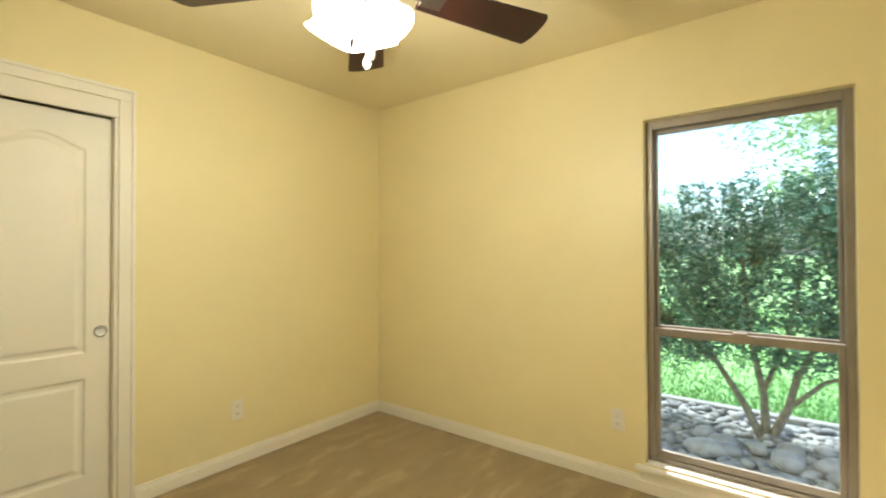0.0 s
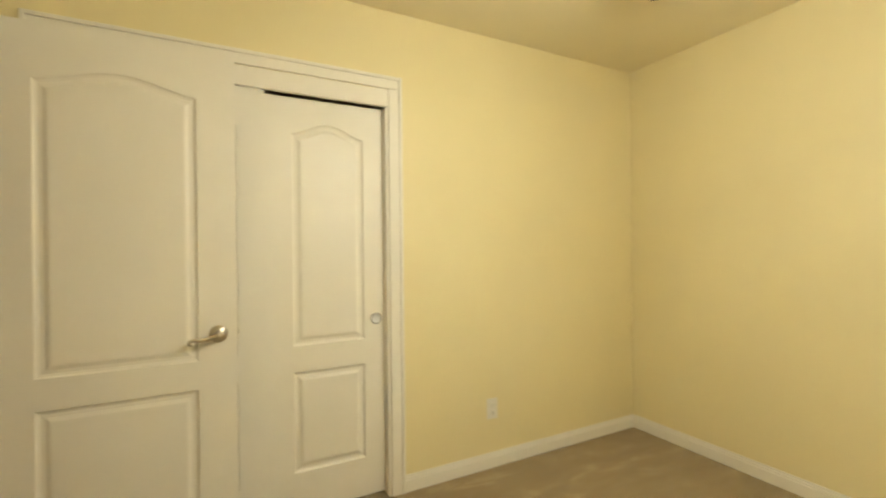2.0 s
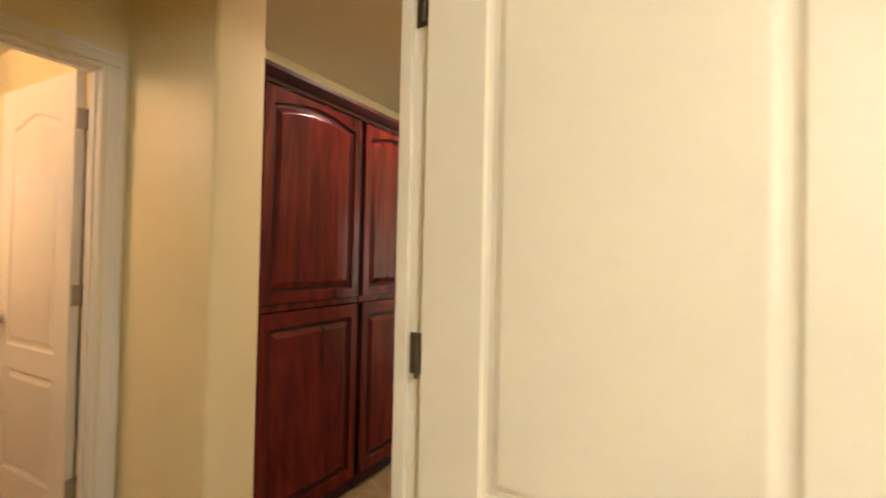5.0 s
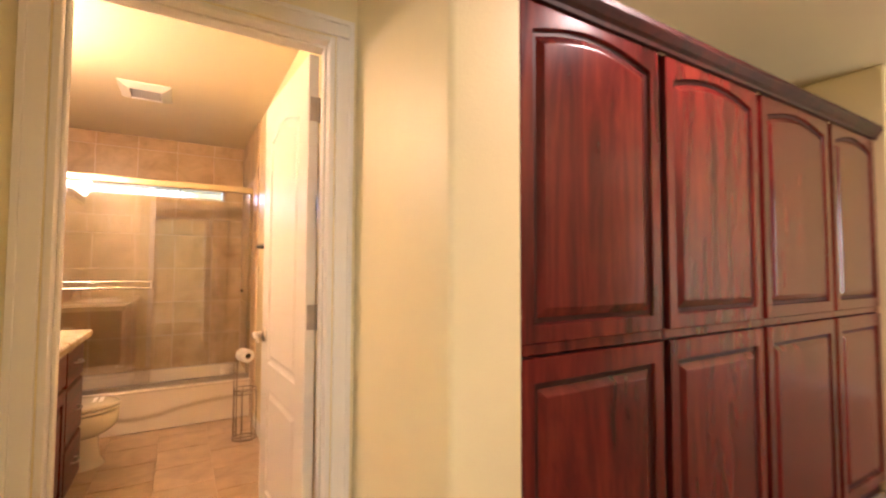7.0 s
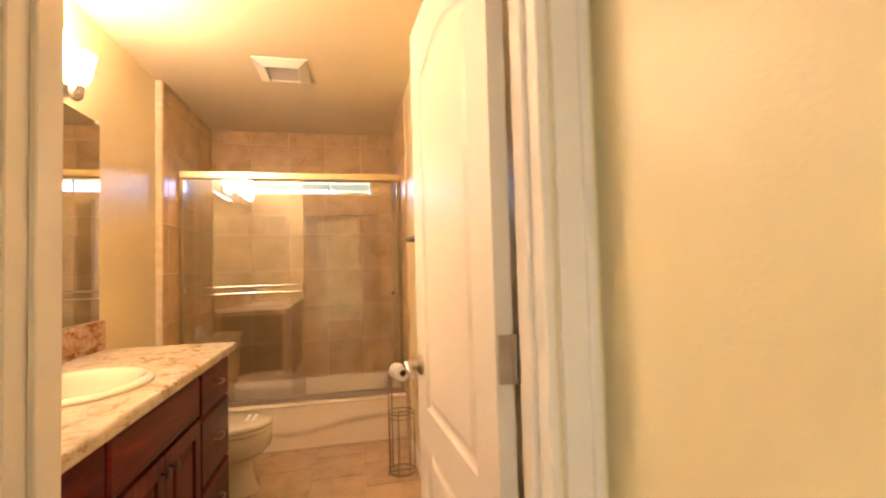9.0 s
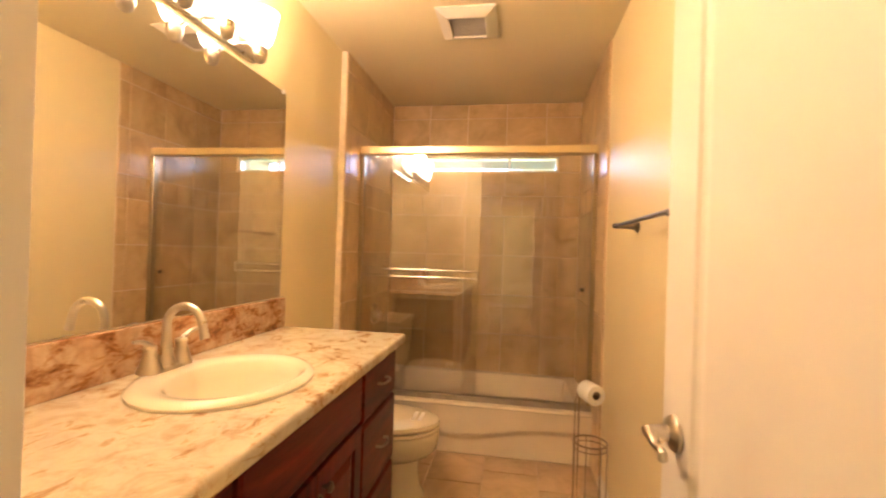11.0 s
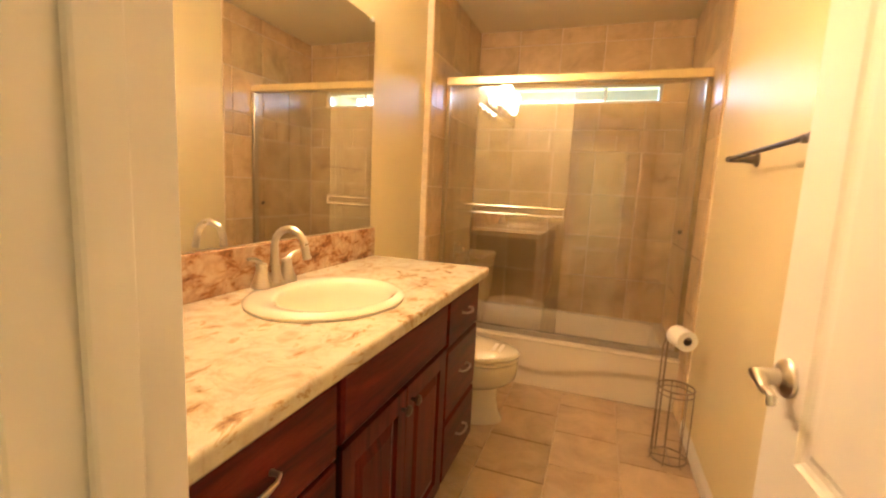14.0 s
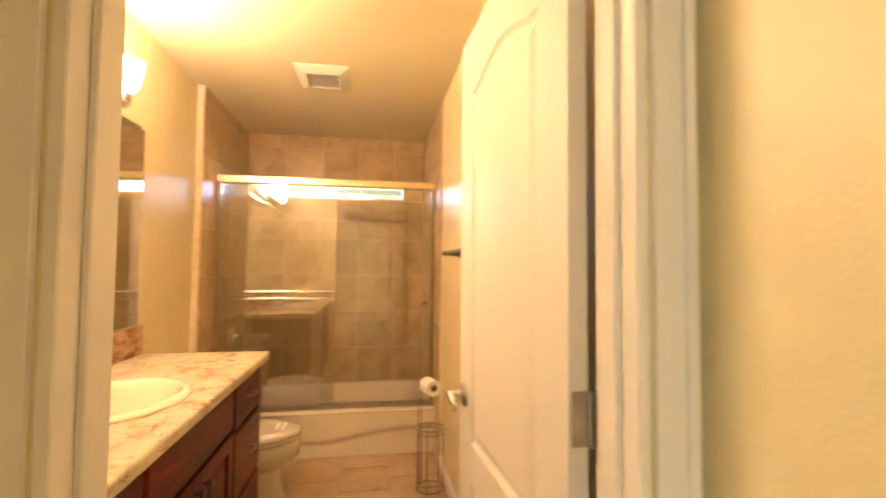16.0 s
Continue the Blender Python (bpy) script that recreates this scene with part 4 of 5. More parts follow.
def vanity_unit(ya, yb, kind):
    t = thing("vanity_cabinet", (VX, 0, 0), "dark cherry bathroom vanity unit with " + ("three drawers" if kind == "drawers" else "two doors"), "vanity", "bathroom vanity units")
    rows = [(0.0205, 0.515, yb + 0.0005, ya - 0.0005, 0.10, 0.848 if kind == "drawers" else 0.73), (0.07, 0.515, yb + 0.0005, ya - 0.0005, 0.0, 0.10)]
    if kind != "drawers":
        rows.append((0.0205, 0.045, yb + 0.0005, ya - 0.0005, 0.73, 0.848))
    part("body", boxes(*rows), SHADEWOOD, t)
    g = 0.008
    if kind == "drawers":
        for za, zb in ((0.652, 0.832), (0.362, 0.640), (0.112, 0.350)):
            d = front(t, "drawer", ya - g, yb + g, za, zb)
            pull(d, (0, (ya + yb) / 2, (za + zb) / 2 + 0.01))
    else:
        front(t, "false_drawer", ya - g, yb + g, 0.672, 0.832)
        ym = (ya + yb) / 2
        for a, b, ky in ((ya - g, ym + 0.002, ym + 0.035), (ym - 0.002, yb + g, ym - 0.035)):
            holder = bmesh.new()
            outer = [(b, 0.112), (a, 0.112), (a, 0.660), (b, 0.660)]
            hole = arch(b + 0.055, a - 0.055, 0.168, 0.602, 0)
            face_with_holes(holder, outer, [hole], 0.0)
            loft(holder, [[(u, 0.0, v) for u, v in hole], [(u, 0.012, v) for u, v in inset(hole, 0.005)]], False, False)
            loft(holder, [[(u, 0.0, v) for u, v in outer], [(u, 0.019, v) for u, v in outer]], False, True)
            turn = Matrix(((0, 1, 0, 0), (1, 0, 0, 0), (0, 0, 1, 0), (0, 0, 0, 1)))
            holder.transform(turn)
            d = part("door", holder, CHERRY_V, t)
            bm = bmesh.new()
            loft(bm, [[(u, 0.0115, v) for u, v in inset(hole, 0.0045)], [(u, 0.011, v) for u, v in inset(hole, 0.010)], [(u, 0.002, v) for u, v in inset(hole, 0.036)], [(u, 0.001, v) for u, v in inset(hole, 0.040)]], False, True)
            bm.transform(turn)
            part("panel", bm, CHERRY_V, d)
            knob(d, (0, ky, 0.610))


vanity_unit(van_y[0], van_y[1], "drawers")
vanity_unit(van_y[1], van_y[2], "doors")
vanity_unit(van_y[2], van_y[3], "drawers")

# countertop with a round sink cut-out
SX, SY, SRX, SRY = -1.515, -3.467, 0.220, 0.256
top = thing("countertop", (0, 0, 0), "cream and rust veined laminate vanity countertop with rounded front edge", "countertop")
bm = bmesh.new()
cx0, cx1, cy0, cy1 = -1.814, BE_X + 0.0005, -4.276, BN_Y + 0.0005
N = 40
hole = [(SX + (SRX - 0.02) * math.cos(2 * math.pi * i / N), SY + (SRY - 0.02) * math.sin(2 * math.pi * i / N)) for i in range(N)]
rim = []
for i in range(N):
    c, s = math.cos(2 * math.pi * i / N), math.sin(2 * math.pi * i / N)
    k = min(((cx1 if c > 0 else cx0 + 0.012) - SX) / c if abs(c) > 1e-6 else 99, ((cy1 if s > 0 else cy0) - SY) / s if abs(s) > 1e-6 else 99)
    rim.append((SX + c * k, SY + s * k))
for i in range(N):
    p, q = rim[i], rim[(i + 1) % N]
    ring = [hole[i], p]
    if abs(p[0] - q[0]) > 1e-6 and abs(p[1] - q[1]) > 1e-6:
        ring.append((cx1 if p[0] + q[0] > 2 * SX else cx0 + 0.012, cy1 if p[1] + q[1] > 2 * SY else cy0))
    ring += [q, hole[(i + 1) % N]]
    bm.faces.new([bm.verts.new((x, y, VTOP)) for x, y in ring])
edge = [(cx0 + 0.012 - 0.012 * math.sin(radians(a)), VTOP - 0.012 + 0.012 * math.cos(radians(a))) for a in range(0, 91, 15)] + [(cx0, VTOP - 0.034), (cx0 + 0.004, VTOP - 0.040), (cx0 + 0.03, VTOP - 0.040)]
for (xa, za), (xb, zb) in zip(edge, edge[1:]):
    bm.faces.new([bm.verts.new(c) for c in ((xa, cy0, za), (xa, cy1, za), (xb, cy1, zb), (xb, cy0, zb))])
side = [(cx1, VTOP)] + edge + [(cx1, VTOP - 0.040)]
for y in (cy0, cy1):
    bm.faces.new([bm.verts.new((x, y, z)) for x, z in side])
for i in range(N):
    (xa, ya), (xb, yb) = hole[i], hole[(i + 1) % N]
    bm.faces.new([bm.verts.new(c) for c in ((xa, ya, VTOP), (xb, yb, VTOP), (xb, yb, VTOP - 0.04), (xa, ya, VTOP - 0.04))])
bmesh.ops.remove_doubles(bm, verts=bm.verts, dist=0.0003)
part("slab", bm, GRANITE, top)
bm = bmesh.new()
box(bm, BE_X - 0.0205, BE_X - 0.0005, -4.274, BN_Y - 0.0005, VTOP + 0.0004, 1.026, 0.004, 2)
part("backsplash", bm, GRANITE_SHADED, top, "heavily veined backsplash with its grazing shade put into the brown")

# sink
bm = bmesh.new()
def ell(rx, ry, z, ox=0.0):
    return [Vector((SX + ox + rx * math.cos(2 * math.pi * i / 48), SY + ry * math.sin(2 * math.pi * i / 48), z)) for i in range(48)]
loft(bm, [ell(SRX, SRY, VTOP + 0.0006), ell(SRX + 0.001, SRY + 0.001, VTOP + 0.008), ell(SRX - 0.008, SRY - 0.008, VTOP + 0.017), ell(SRX - 0.022, SRY - 0.022, VTOP + 0.020),
          ell(SRX - 0.05, SRY - 0.055, VTOP + 0.017, -0.026), ell(SRX - 0.062, SRY - 0.066, VTOP + 0.008, -0.028), ell(SRX - 0.075, SRY - 0.08, VTOP - 0.025, -0.028), ell(SRX - 0.105, SRY - 0.115, VTOP - 0.085, -0.026),
          ell(SRX - 0.15, SRY - 0.165, VTOP - 0.118, -0.02), ell(0.022, 0.022, VTOP - 0.125, -0.02)], cap_first=False)
sink = solid("sink", bm, PORCELAIN, "oval biscuit drop-in bathroom sink set in the countertop", "sink", smooth=True)
bm = bmesh.new()
lathe(bm, [(0.021, VTOP - 0.1245), (0.021, VTOP - 0.121), (0.012, VTOP - 0.120)], (SX - 0.02, SY, 0), n=20)
part("drain", bm, NICKEL, sink, smooth=True)

# faucet
FZ = VTOP + 0.0185
fx = SX + 0.192
faucet = thing("faucet", (fx, SY + 0.006, FZ), "brushed nickel gooseneck faucet with two lever handles on the sink", "faucet")
bm = bmesh.new()
loft(bm, [[Vector((0.026 * math.cos(a) * k, 0.085 * math.sin(a) * k, z)) for a in [2 * math.pi * i / 32 for i in range(32)]] for k, z in ((1, 0), (1, 0.006), (0.9, 0.010))])
part("base_plate", bm, NICKEL, faucet, smooth=True)
bm = bmesh.new()
lathe(bm, [(0.027, 0.004), (0.026, 0.012), (0.020, 0.030), (0.0150, 0.062), (0.0130, 0.085)], n=20)
pts = [(0, 0, 0.075), (0, 0, 0.110)] + [(-0.056 + 0.056 * math.cos(radians(a)), 0, 0.124 + 0.056 * math.sin(radians(a))) for a in range(0, 166, 15)] + [(-0.116, 0, 0.110), (-0.121, 0, 0.092)]
tube(bm, pts, [0.0125, 0.0118] + [0.0110] * 12 + [0.0112, 0.0128], 14)
part("spout", bm, NICKEL, faucet, smooth=True)
for s in (1, -1):
    bm = bmesh.new()
    lathe(bm, [(0.032, 0.003), (0.031, 0.010), (0.025, 0.028), (0.0180, 0.050), (0.0155, 0.064), (0.0180, 0.069), (0.015, 0.076), (0.005, 0.079)], (0, s * 0.056, 0), n=20)
    h = part("handle", bm, NICKEL, faucet, smooth=True)
    bm = bmesh.new()
    tube(bm, [(0, s * 0.056, 0.072), (-0.003, s * 0.068, 0.082), (-0.005, s * 0.090, 0.094), (-0.005, s * 0.116, 0.097)], [0.008, 0.0072, 0.0062, 0.0045], 10)
    part("lever", bm, NICKEL, h, smooth=True)

# mirror
mirror = thing("wall_mirror", (BE_X, -3.43, 1.030), "large frameless wall mirror above the vanity backsplash", "mirror")
part("glass", boxes((-0.006, -0.0008, -0.815, 0.822, 0.0, 0.940)), MIRROR, mirror)
for y in (-0.79, 0.0, 0.79):
    for z in (0.934, ):
        part("clip", boxes((-0.012, -0.0062, y - 0.010, y + 0.010, z - 0.006, z + 0.014), bevel=0.002), PLASTIC, mirror)

# vanity light
LZ = 2.025
bar = thing("vanity_light", (BE_X, -3.585, LZ), "brushed nickel bar light with four lit frosted glass shades", "wall light")
bm = bmesh.new()
box(bm, -0.022, -0.0005, -0.40, 0.40, -0.030, 0.030, 0.008, 2)
part("back_plate", bm, NICKEL, bar)
for y in (-0.285, -0.095, 0.095, 0.285):
    bm = bmesh.new()
    tube(bm, [(-0.02, y, 0.0), (-0.06, y, -0.004), (-0.095, y, -0.030), (-0.105, y, -0.052)], 0.008, 10)
    a = part("arm", bm, NICKEL, bar, smooth=True)
    bm = bmesh.new()
    lathe(bm, [(0.010, -0.078), (0.020, -0.070), (0.026, -0.050), (0.027, -0.020), (0.020, -0.018)], (-0.105, y, 0), n=20)
    part("socket_cup", bm, NICKEL, a, smooth=True)
    bm = bmesh.new()
    lathe(bm, [(0.026, -0.018), (0.040, 0.0), (0.052, 0.035), (0.057, 0.075), (0.066, 0.110), (0.064, 0.111), (0.050, 0.075), (0.030, 0.01)], (-0.105, y, 0), n=24)
    part("shade", bm, BATH_GLASS, a, "lit frosted glass shade", True)
for y in (-0.19, 0.19):
    lamp("vanity_bulb", "POINT", (BE_X - 0.13, -3.585 + y, LZ + 0.135), BATH_POWER / 2, BATH_WARM, 0.06)

# ---- ceiling vent ----
vent = thing("ceiling_vent", (-2.01, -4.63, BH), "white square bathroom exhaust fan cover with recessed slats", "vent")
bm = bmesh.new()
loft(bm, [[Vector((x, y, z)) for x, y in ((-r, -r * 1.1), (r, -r * 1.1), (r, r * 1.1), (-r, r * 1.1))] for r, z in ((0.150, 0.0), (0.150, -0.006), (0.098, -0.030), (0.090, -0.030), (0.088, -0.012))])
part("frame", bm, PLASTIC, vent)
# Dark sheet behind the slats paints the shade inside the vent.
part("backing", boxes((-0.0878, 0.0878, -0.0966, 0.0966, -0.0105, -0.001)), CARD_SHADE, vent, "dark sheet standing in for the shaded vent opening")
for i in range(9):
    y = -0.085 + 0.02125 * i
    part("slat", boxes((-0.0885, 0.0885, y - 0.0035, y + 0.0035, -0.024, -0.0125)), GREYPLASTIC, vent)

# ---- towel bar ----
tb = thing("towel_bar", (BW_X, -4.0, 1.393), "dark brushed metal towel bar on the bathroom wall", "towel bar")
bm = bmesh.new()
tube(bm, [(0.082, -0.300, 0), (0.082, 0.400, 0)], 0.0075, 14)
part("bar", bm, PEWTER, tb, smooth=True)
for y in (-0.265, 0.365):
    bm = bmesh.new()
    lathe(bm, [(0.025, 0.0005), (0.025, 0.006), (0.015, 0.013), (0.0095, 0.05), (0.0105, 0.09)], (0, y, -0.004), "x", 20)
    part("post", bm, PEWTER, tb, smooth=True)
for y in (-0.302, 0.402):
    bm = bmesh.new()
    lathe(bm, [(0.006, -0.006), (0.0115, -0.004), (0.0115, 0.004), (0.006, 0.006)], (0.082, y, 0), "y", 14)
    part("end_cap", bm, PEWTER, tb, smooth=True)

# ---- tub ----
TY0, TY1, TZ = -5.09, BS_Y, 0.318
tx0, tx1 = BW_X + 0.013, TE_X - 0.013
tub = thing("bathtub", (0, 0, 0), "biscuit alcove bathtub with a low embossed apron", "bathtub")


def rounded(x0, x1, y0, y1, r, z, n=6):
    pts = []
    for cx, cy, a0 in ((x1 - r, y1 - r, 0), (x0 + r, y1 - r, 90), (x0 + r, y0 + r, 180), (x1 - r, y0 + r, 270)):
        for i in range(n + 1):
            a = radians(a0 + 90 * i / n)
            pts.append(Vector((cx + r * math.cos(a), cy + r * math.sin(a), z)))
    return pts


bm = bmesh.new()
yb, yf = TY1 + 0.003, TY0
loft(bm, [rounded(tx0, tx1, yb, yf - 0.012, 0.004, TZ - 0.02), rounded(tx0, tx1, yb, yf, 0.006, TZ - 0.012), rounded(tx0, tx1, yb, yf - 0.006, 0.008, TZ), rounded(tx0 + 0.075, tx1 - 0.085, yb + 0.075, yf - 0.125, 0.10, TZ),
          rounded(tx0 + 0.085, tx1 - 0.10, yb + 0.085, yf - 0.135, 0.10, TZ - 0.012), rounded(tx0 + 0.12, tx1 - 0.20, yb + 0.12, yf - 0.17, 0.11, 0.08), rounded(tx0 + 0.17, tx1 - 0.26, yb + 0.16, yf - 0.21, 0.09, 0.055)], cap_first=False)
part("basin", bm, TUB, tub, smooth=True)
# apron: a sheet with a swooping raised band
nu, nv = 60, 24
bm = bmesh.new()
grid = []
for i in range(nu + 1):
    u = i / nu
    col = []
    x = tx0 + (tx1 - tx0) * u
    dip = 0.185 - 0.070 * math.exp(-((u - 0.52) / 0.20) ** 2) - 0.025 * u
    for j in range(nv + 1):
        z = (TZ - 0.018) * j / nv
        k = 1 / (1 + math.exp(-(z - dip) / 0.006))
        col.append(bm.verts.new((x, TY0 - 0.032 + 0.022 * k + 0.004 * z, z)))
    grid.append(col)
for i in range(nu):
    for j in range(nv):
        bm.faces.new((grid[i][j], grid[i + 1][j], grid[i + 1][j + 1], grid[i][j + 1]))
part("apron", bm, TUB, tub, smooth=True)

# ---- sliding shower doors ----
SD = -5.17
sd = thing("shower_door", (0, SD, 0), "sliding glass tub doors in a champagne aluminium frame", "shower door")
hx0, hx1 = BW_X + 0.0135, TE_X - 0.0135
bm = bmesh.new()
box(bm, hx0, hx1, -0.030, 0.030, 1.888, 1.940, 0.006, 2)
part("header", bm, GOLD, sd)
part("bottom_track", boxes((hx0, hx1, -0.028, 0.028, TZ + 0.0005, TZ + 0.014), (hx0, hx1, 0.018, 0.028, TZ + 0.014, TZ + 0.034), (hx0, hx1, -0.004, 0.004, TZ + 0.014, TZ + 0.024), (hx0, hx1, -0.028, -0.020, TZ + 0.014, TZ + 0.030), bevel=0.002), DULL, sd)
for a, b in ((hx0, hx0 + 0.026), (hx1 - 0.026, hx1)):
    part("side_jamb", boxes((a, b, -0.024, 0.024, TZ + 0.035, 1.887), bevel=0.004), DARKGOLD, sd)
outer = part("outer_panel", boxes((-2.062, -1.292, 0.009, 0.015, TZ + 0.026, 1.884)), SHINYGLASS, sd, "clear glass sliding panel")
outer.visible_shadow = False
inner = part("inner_panel", boxes((-2.735, -1.965, -0.015, -0.009, TZ + 0.026, 1.884)), SHOWERGLASS, sd, "clear glass sliding panel")
inner.visible_shadow = False
bm = bmesh.new()
for z in (1.092, 1.140):
    tube(bm, [(-2.052, 0.048, z), (-1.300, 0.048, z)], 0.0075, 12)
box(bm, -2.060, -2.046, 0.040, 0.056, 1.083, 1.149, 0.003)
box(bm, -1.306, -1.292, 0.040, 0.056, 1.083, 1.149, 0.003)
for x in (-1.99, -1.36):
    tube(bm, [(x, 0.0155, 1.140), (x, 0.048, 1.140)], 0.006, 8)
part("towel_rail", bm, CHROME, outer, "double chrome towel rail", True)
bm = bmesh.new()
lathe(bm, [(0.013, 0.0), (0.013, -0.012), (0.008, -0.014)], (-2.70, -0.0155, 1.05), "y", 14)
part("finger_knob", bm, DARKMETAL, inner, smooth=True)
# tub filler on the east tile wall
sp = thing("tub_faucet", (TE_X - 0.013, -5.52, 0), "chrome tub spout and valve on the tile wall", "faucet")
bm = bmesh.new()
lathe(bm, [(0.075, -0.0005), (0.072, -0.012), (0.03, -0.02), (0.025, -0.06), (0.01, -0.065)], (0, 0, 0.78), "x", 24)
part("valve", bm, CHROME, sp, smooth=True)
bm = bmesh.new()
tube(bm, [(-0.001, 0, 0.53), (-0.07, 0, 0.53), (-0.115, 0, 0.522), (-0.128, 0, 0.505)], [0.024, 0.024, 0.022, 0.019], 14)
part("spout", bm, CHROME, sp, smooth=True)

# ---- toilet ----
TX, TYc = -1.246, -4.600
toilet = thing("toilet", (TX, TYc, 0), "biscuit two-piece toilet with its lid down beside the tub", "toilet")


def egg(xc, front, back, half, z, n=36):
    """A loop that is longer towards -x (the front)."""
    pts = []
    for i in range(n):
        a = 2 * math.pi * i / n
        c, s = math.cos(a), math.sin(a)
        pts.append(Vector((xc - (front if c > 0 else back) * c, half * s * (1 - 0.10 * max(0, c)), z)))
    return pts


bm = bmesh.new()
loft(bm, [egg(-0.40, 0.215, 0.20, 0.118, 0.0), egg(-0.40, 0.212, 0.20, 0.115, 0.015), egg(-0.40, 0.190, 0.20, 0.100, 0.05), egg(-0.40, 0.178, 0.20, 0.096, 0.12), egg(-0.40, 0.178, 0.20, 0.100, 0.185), egg(-0.43, 0.205, 0.21, 0.140, 0.215), egg(-0.44, 0.230, 0.22, 0.172, 0.250), egg(-0.44, 0.238, 0.22, 0.182, 0.29), egg(-0.44, 0.240, 0.22, 0.184, 0.325), egg(-0.44, 0.232, 0.22, 0.176, 0.338)])
part("bowl", bm, PORCELAIN, toilet, smooth=True)
bm = bmesh.new()
loft(bm, [egg(-0.44, 0.226, 0.19, 0.170, 0.3395), egg(-0.44, 0.241, 0.19, 0.185, 0.346), egg(-0.44, 0.243, 0.19, 0.187, 0.355), egg(-0.44, 0.238, 0.19, 0.182, 0.362), egg(-0.44, 0.226, 0.19, 0.170, 0.364)])
part("seat", bm, PORCELAIN, toilet, smooth=True)
bm = bmesh.new()
loft(bm, [egg(-0.44, 0.226, 0.20, 0.170, 0.3655), egg(-0.44, 0.240, 0.20, 0.184, 0.370), egg(-0.44, 0.244, 0.20, 0.188, 0.380), egg(-0.44, 0.236, 0.195, 0.180, 0.392), egg(-0.44, 0.20, 0.16, 0.15, 0.399), egg(-0.44, 0.08, 0.06, 0.06, 0.402)])
lid = part("lid", bm, PORCELAIN, toilet, smooth=True)
part("paper_band", boxes((-0.56, -0.54, -0.07, 0.05, 0.4025, 0.4035), (-0.595, -0.575, -0.07, 0.05, 0.4015, 0.4025)), PAPER, lid, "two white paper strips")
bm = bmesh.new()
loft(bm, [rounded(-0.205, -0.012, -0.20, 0.20, 0.03, 0.36), rounded(-0.215, -0.010, -0.215, 0.215, 0.03, 0.45), rounded(-0.22, -0.008, -0.225, 0.225, 0.03, 0.70)])
part("tank", bm, PORCELAIN, toilet, smooth=True)
bm = bmesh.new()
loft(bm, [rounded(-0.232, -0.004, -0.236, 0.236, 0.03, 0.7005), rounded(-0.234, -0.004, -0.238, 0.238, 0.03, 0.722), rounded(-0.226, -0.008, -0.230, 0.230, 0.03, 0.735)])
part("tank_lid", bm, PORCELAIN, toilet, smooth=True)
bm = bmesh.new()
tube(bm, [(-0.222, 0.17, 0.655), (-0.238, 0.17, 0.655), (-0.242, 0.13, 0.650), (-0.240, 0.09, 0.648)], [0.012, 0.009, 0.007, 0.006], 10)
part("flush_lever", bm, CHROME, toilet, smooth=True)

# ---- toilet paper stand ----
SXp, SYp = -2.672, -4.590
st = thing("toilet_paper_stand", (SXp, SYp, 0), "dark wire toilet paper stand with a roll on its arm", "paper stand")
bm = bmesh.new()
ring = lambda r, z, n=24: [(r * math.cos(2 * math.pi * i / n), r * math.sin(2 * math.pi * i / n), z) for i in range(n + 1)]
tube(bm, ring(0.078, 0.362), 0.0042, 8)
tube(bm, ring(0.078, 0.336), 0.003, 8)
part("top_ring", bm, WIRE, st, smooth=True)
bm = bmesh.new()
tube(bm, ring(0.080, 0.012), 0.0042, 8)
part("base_ring", bm, WIRE, st, smooth=True)
for k in range(7):
    a = 2 * math.pi * k / 7 + 0.3
    c, s = math.cos(a), math.sin(a)
    bm = bmesh.new()
    tube(bm, [(0.078 * c, 0.078 * s, 0.362), (0.078 * c, 0.078 * s, 0.03), (0.084 * c, 0.084 * s, 0.006), (0.094 * c, 0.094 * s, 0.004)], 0.0026, 8)
    part("wire", bm, WIRE, st, smooth=True)
bm = bmesh.new()
tube(bm, [(0.05, -0.045, 0.010), (0.05, -0.045, 0.557), (0.048, -0.043, 0.612), (0.03, -0.01, 0.622), (-0.01, 0.085, 0.620)], 0.0045, 10)
tube(bm, [(0.072, -0.030, 0.010), (0.070, -0.030, 0.54), (0.060, -0.034, 0.592), (0.048, -0.040, 0.612)], 0.0035, 8)
part("pole", bm, WIRE, st, smooth=True)
bm = bmesh.new()
for k in range(2):
    a = math.pi * k / 2
    tube(bm, [(0.08 * math.cos(a), 0.08 * math.sin(a), 0.012), (-0.08 * math.cos(a), -0.08 * math.sin(a), 0.012)], 0.003, 6)
part("base_wires", bm, WIRE, st)
roll = thing("toilet_roll", (SXp + 0.010, SYp + 0.040, 0.612), "white toilet paper roll hung on the wire stand", "toilet roll", rz=20)
bm = bmesh.new()
n = 32
loops = []
for r, y in ((0.020, -0.05), (0.045, -0.05), (0.047, -0.047), (0.047, 0.047), (0.045, 0.05), (0.020, 0.05)):
    loops.append([Vector((r * math.cos(2 * math.pi * i / n), y, r * math.sin(2 * math.pi * i / n))) for i in range(n)])
loft(bm, loops, False, False)
part("paper", bm, PAPER, roll, smooth=True)
bm = bmesh.new()
loft(bm, [[Vector((r * math.cos(2 * math.pi * i / n), y, r * math.sin(2 * math.pi * i / n))) for i in range(n)] for r, y in ((0.0195, -0.049), (0.0195, 0.049), (0.0175, 0.049), (0.0175, -0.049))], False, False)
part("core", bm, CARD_SHADE, roll, smooth=True)

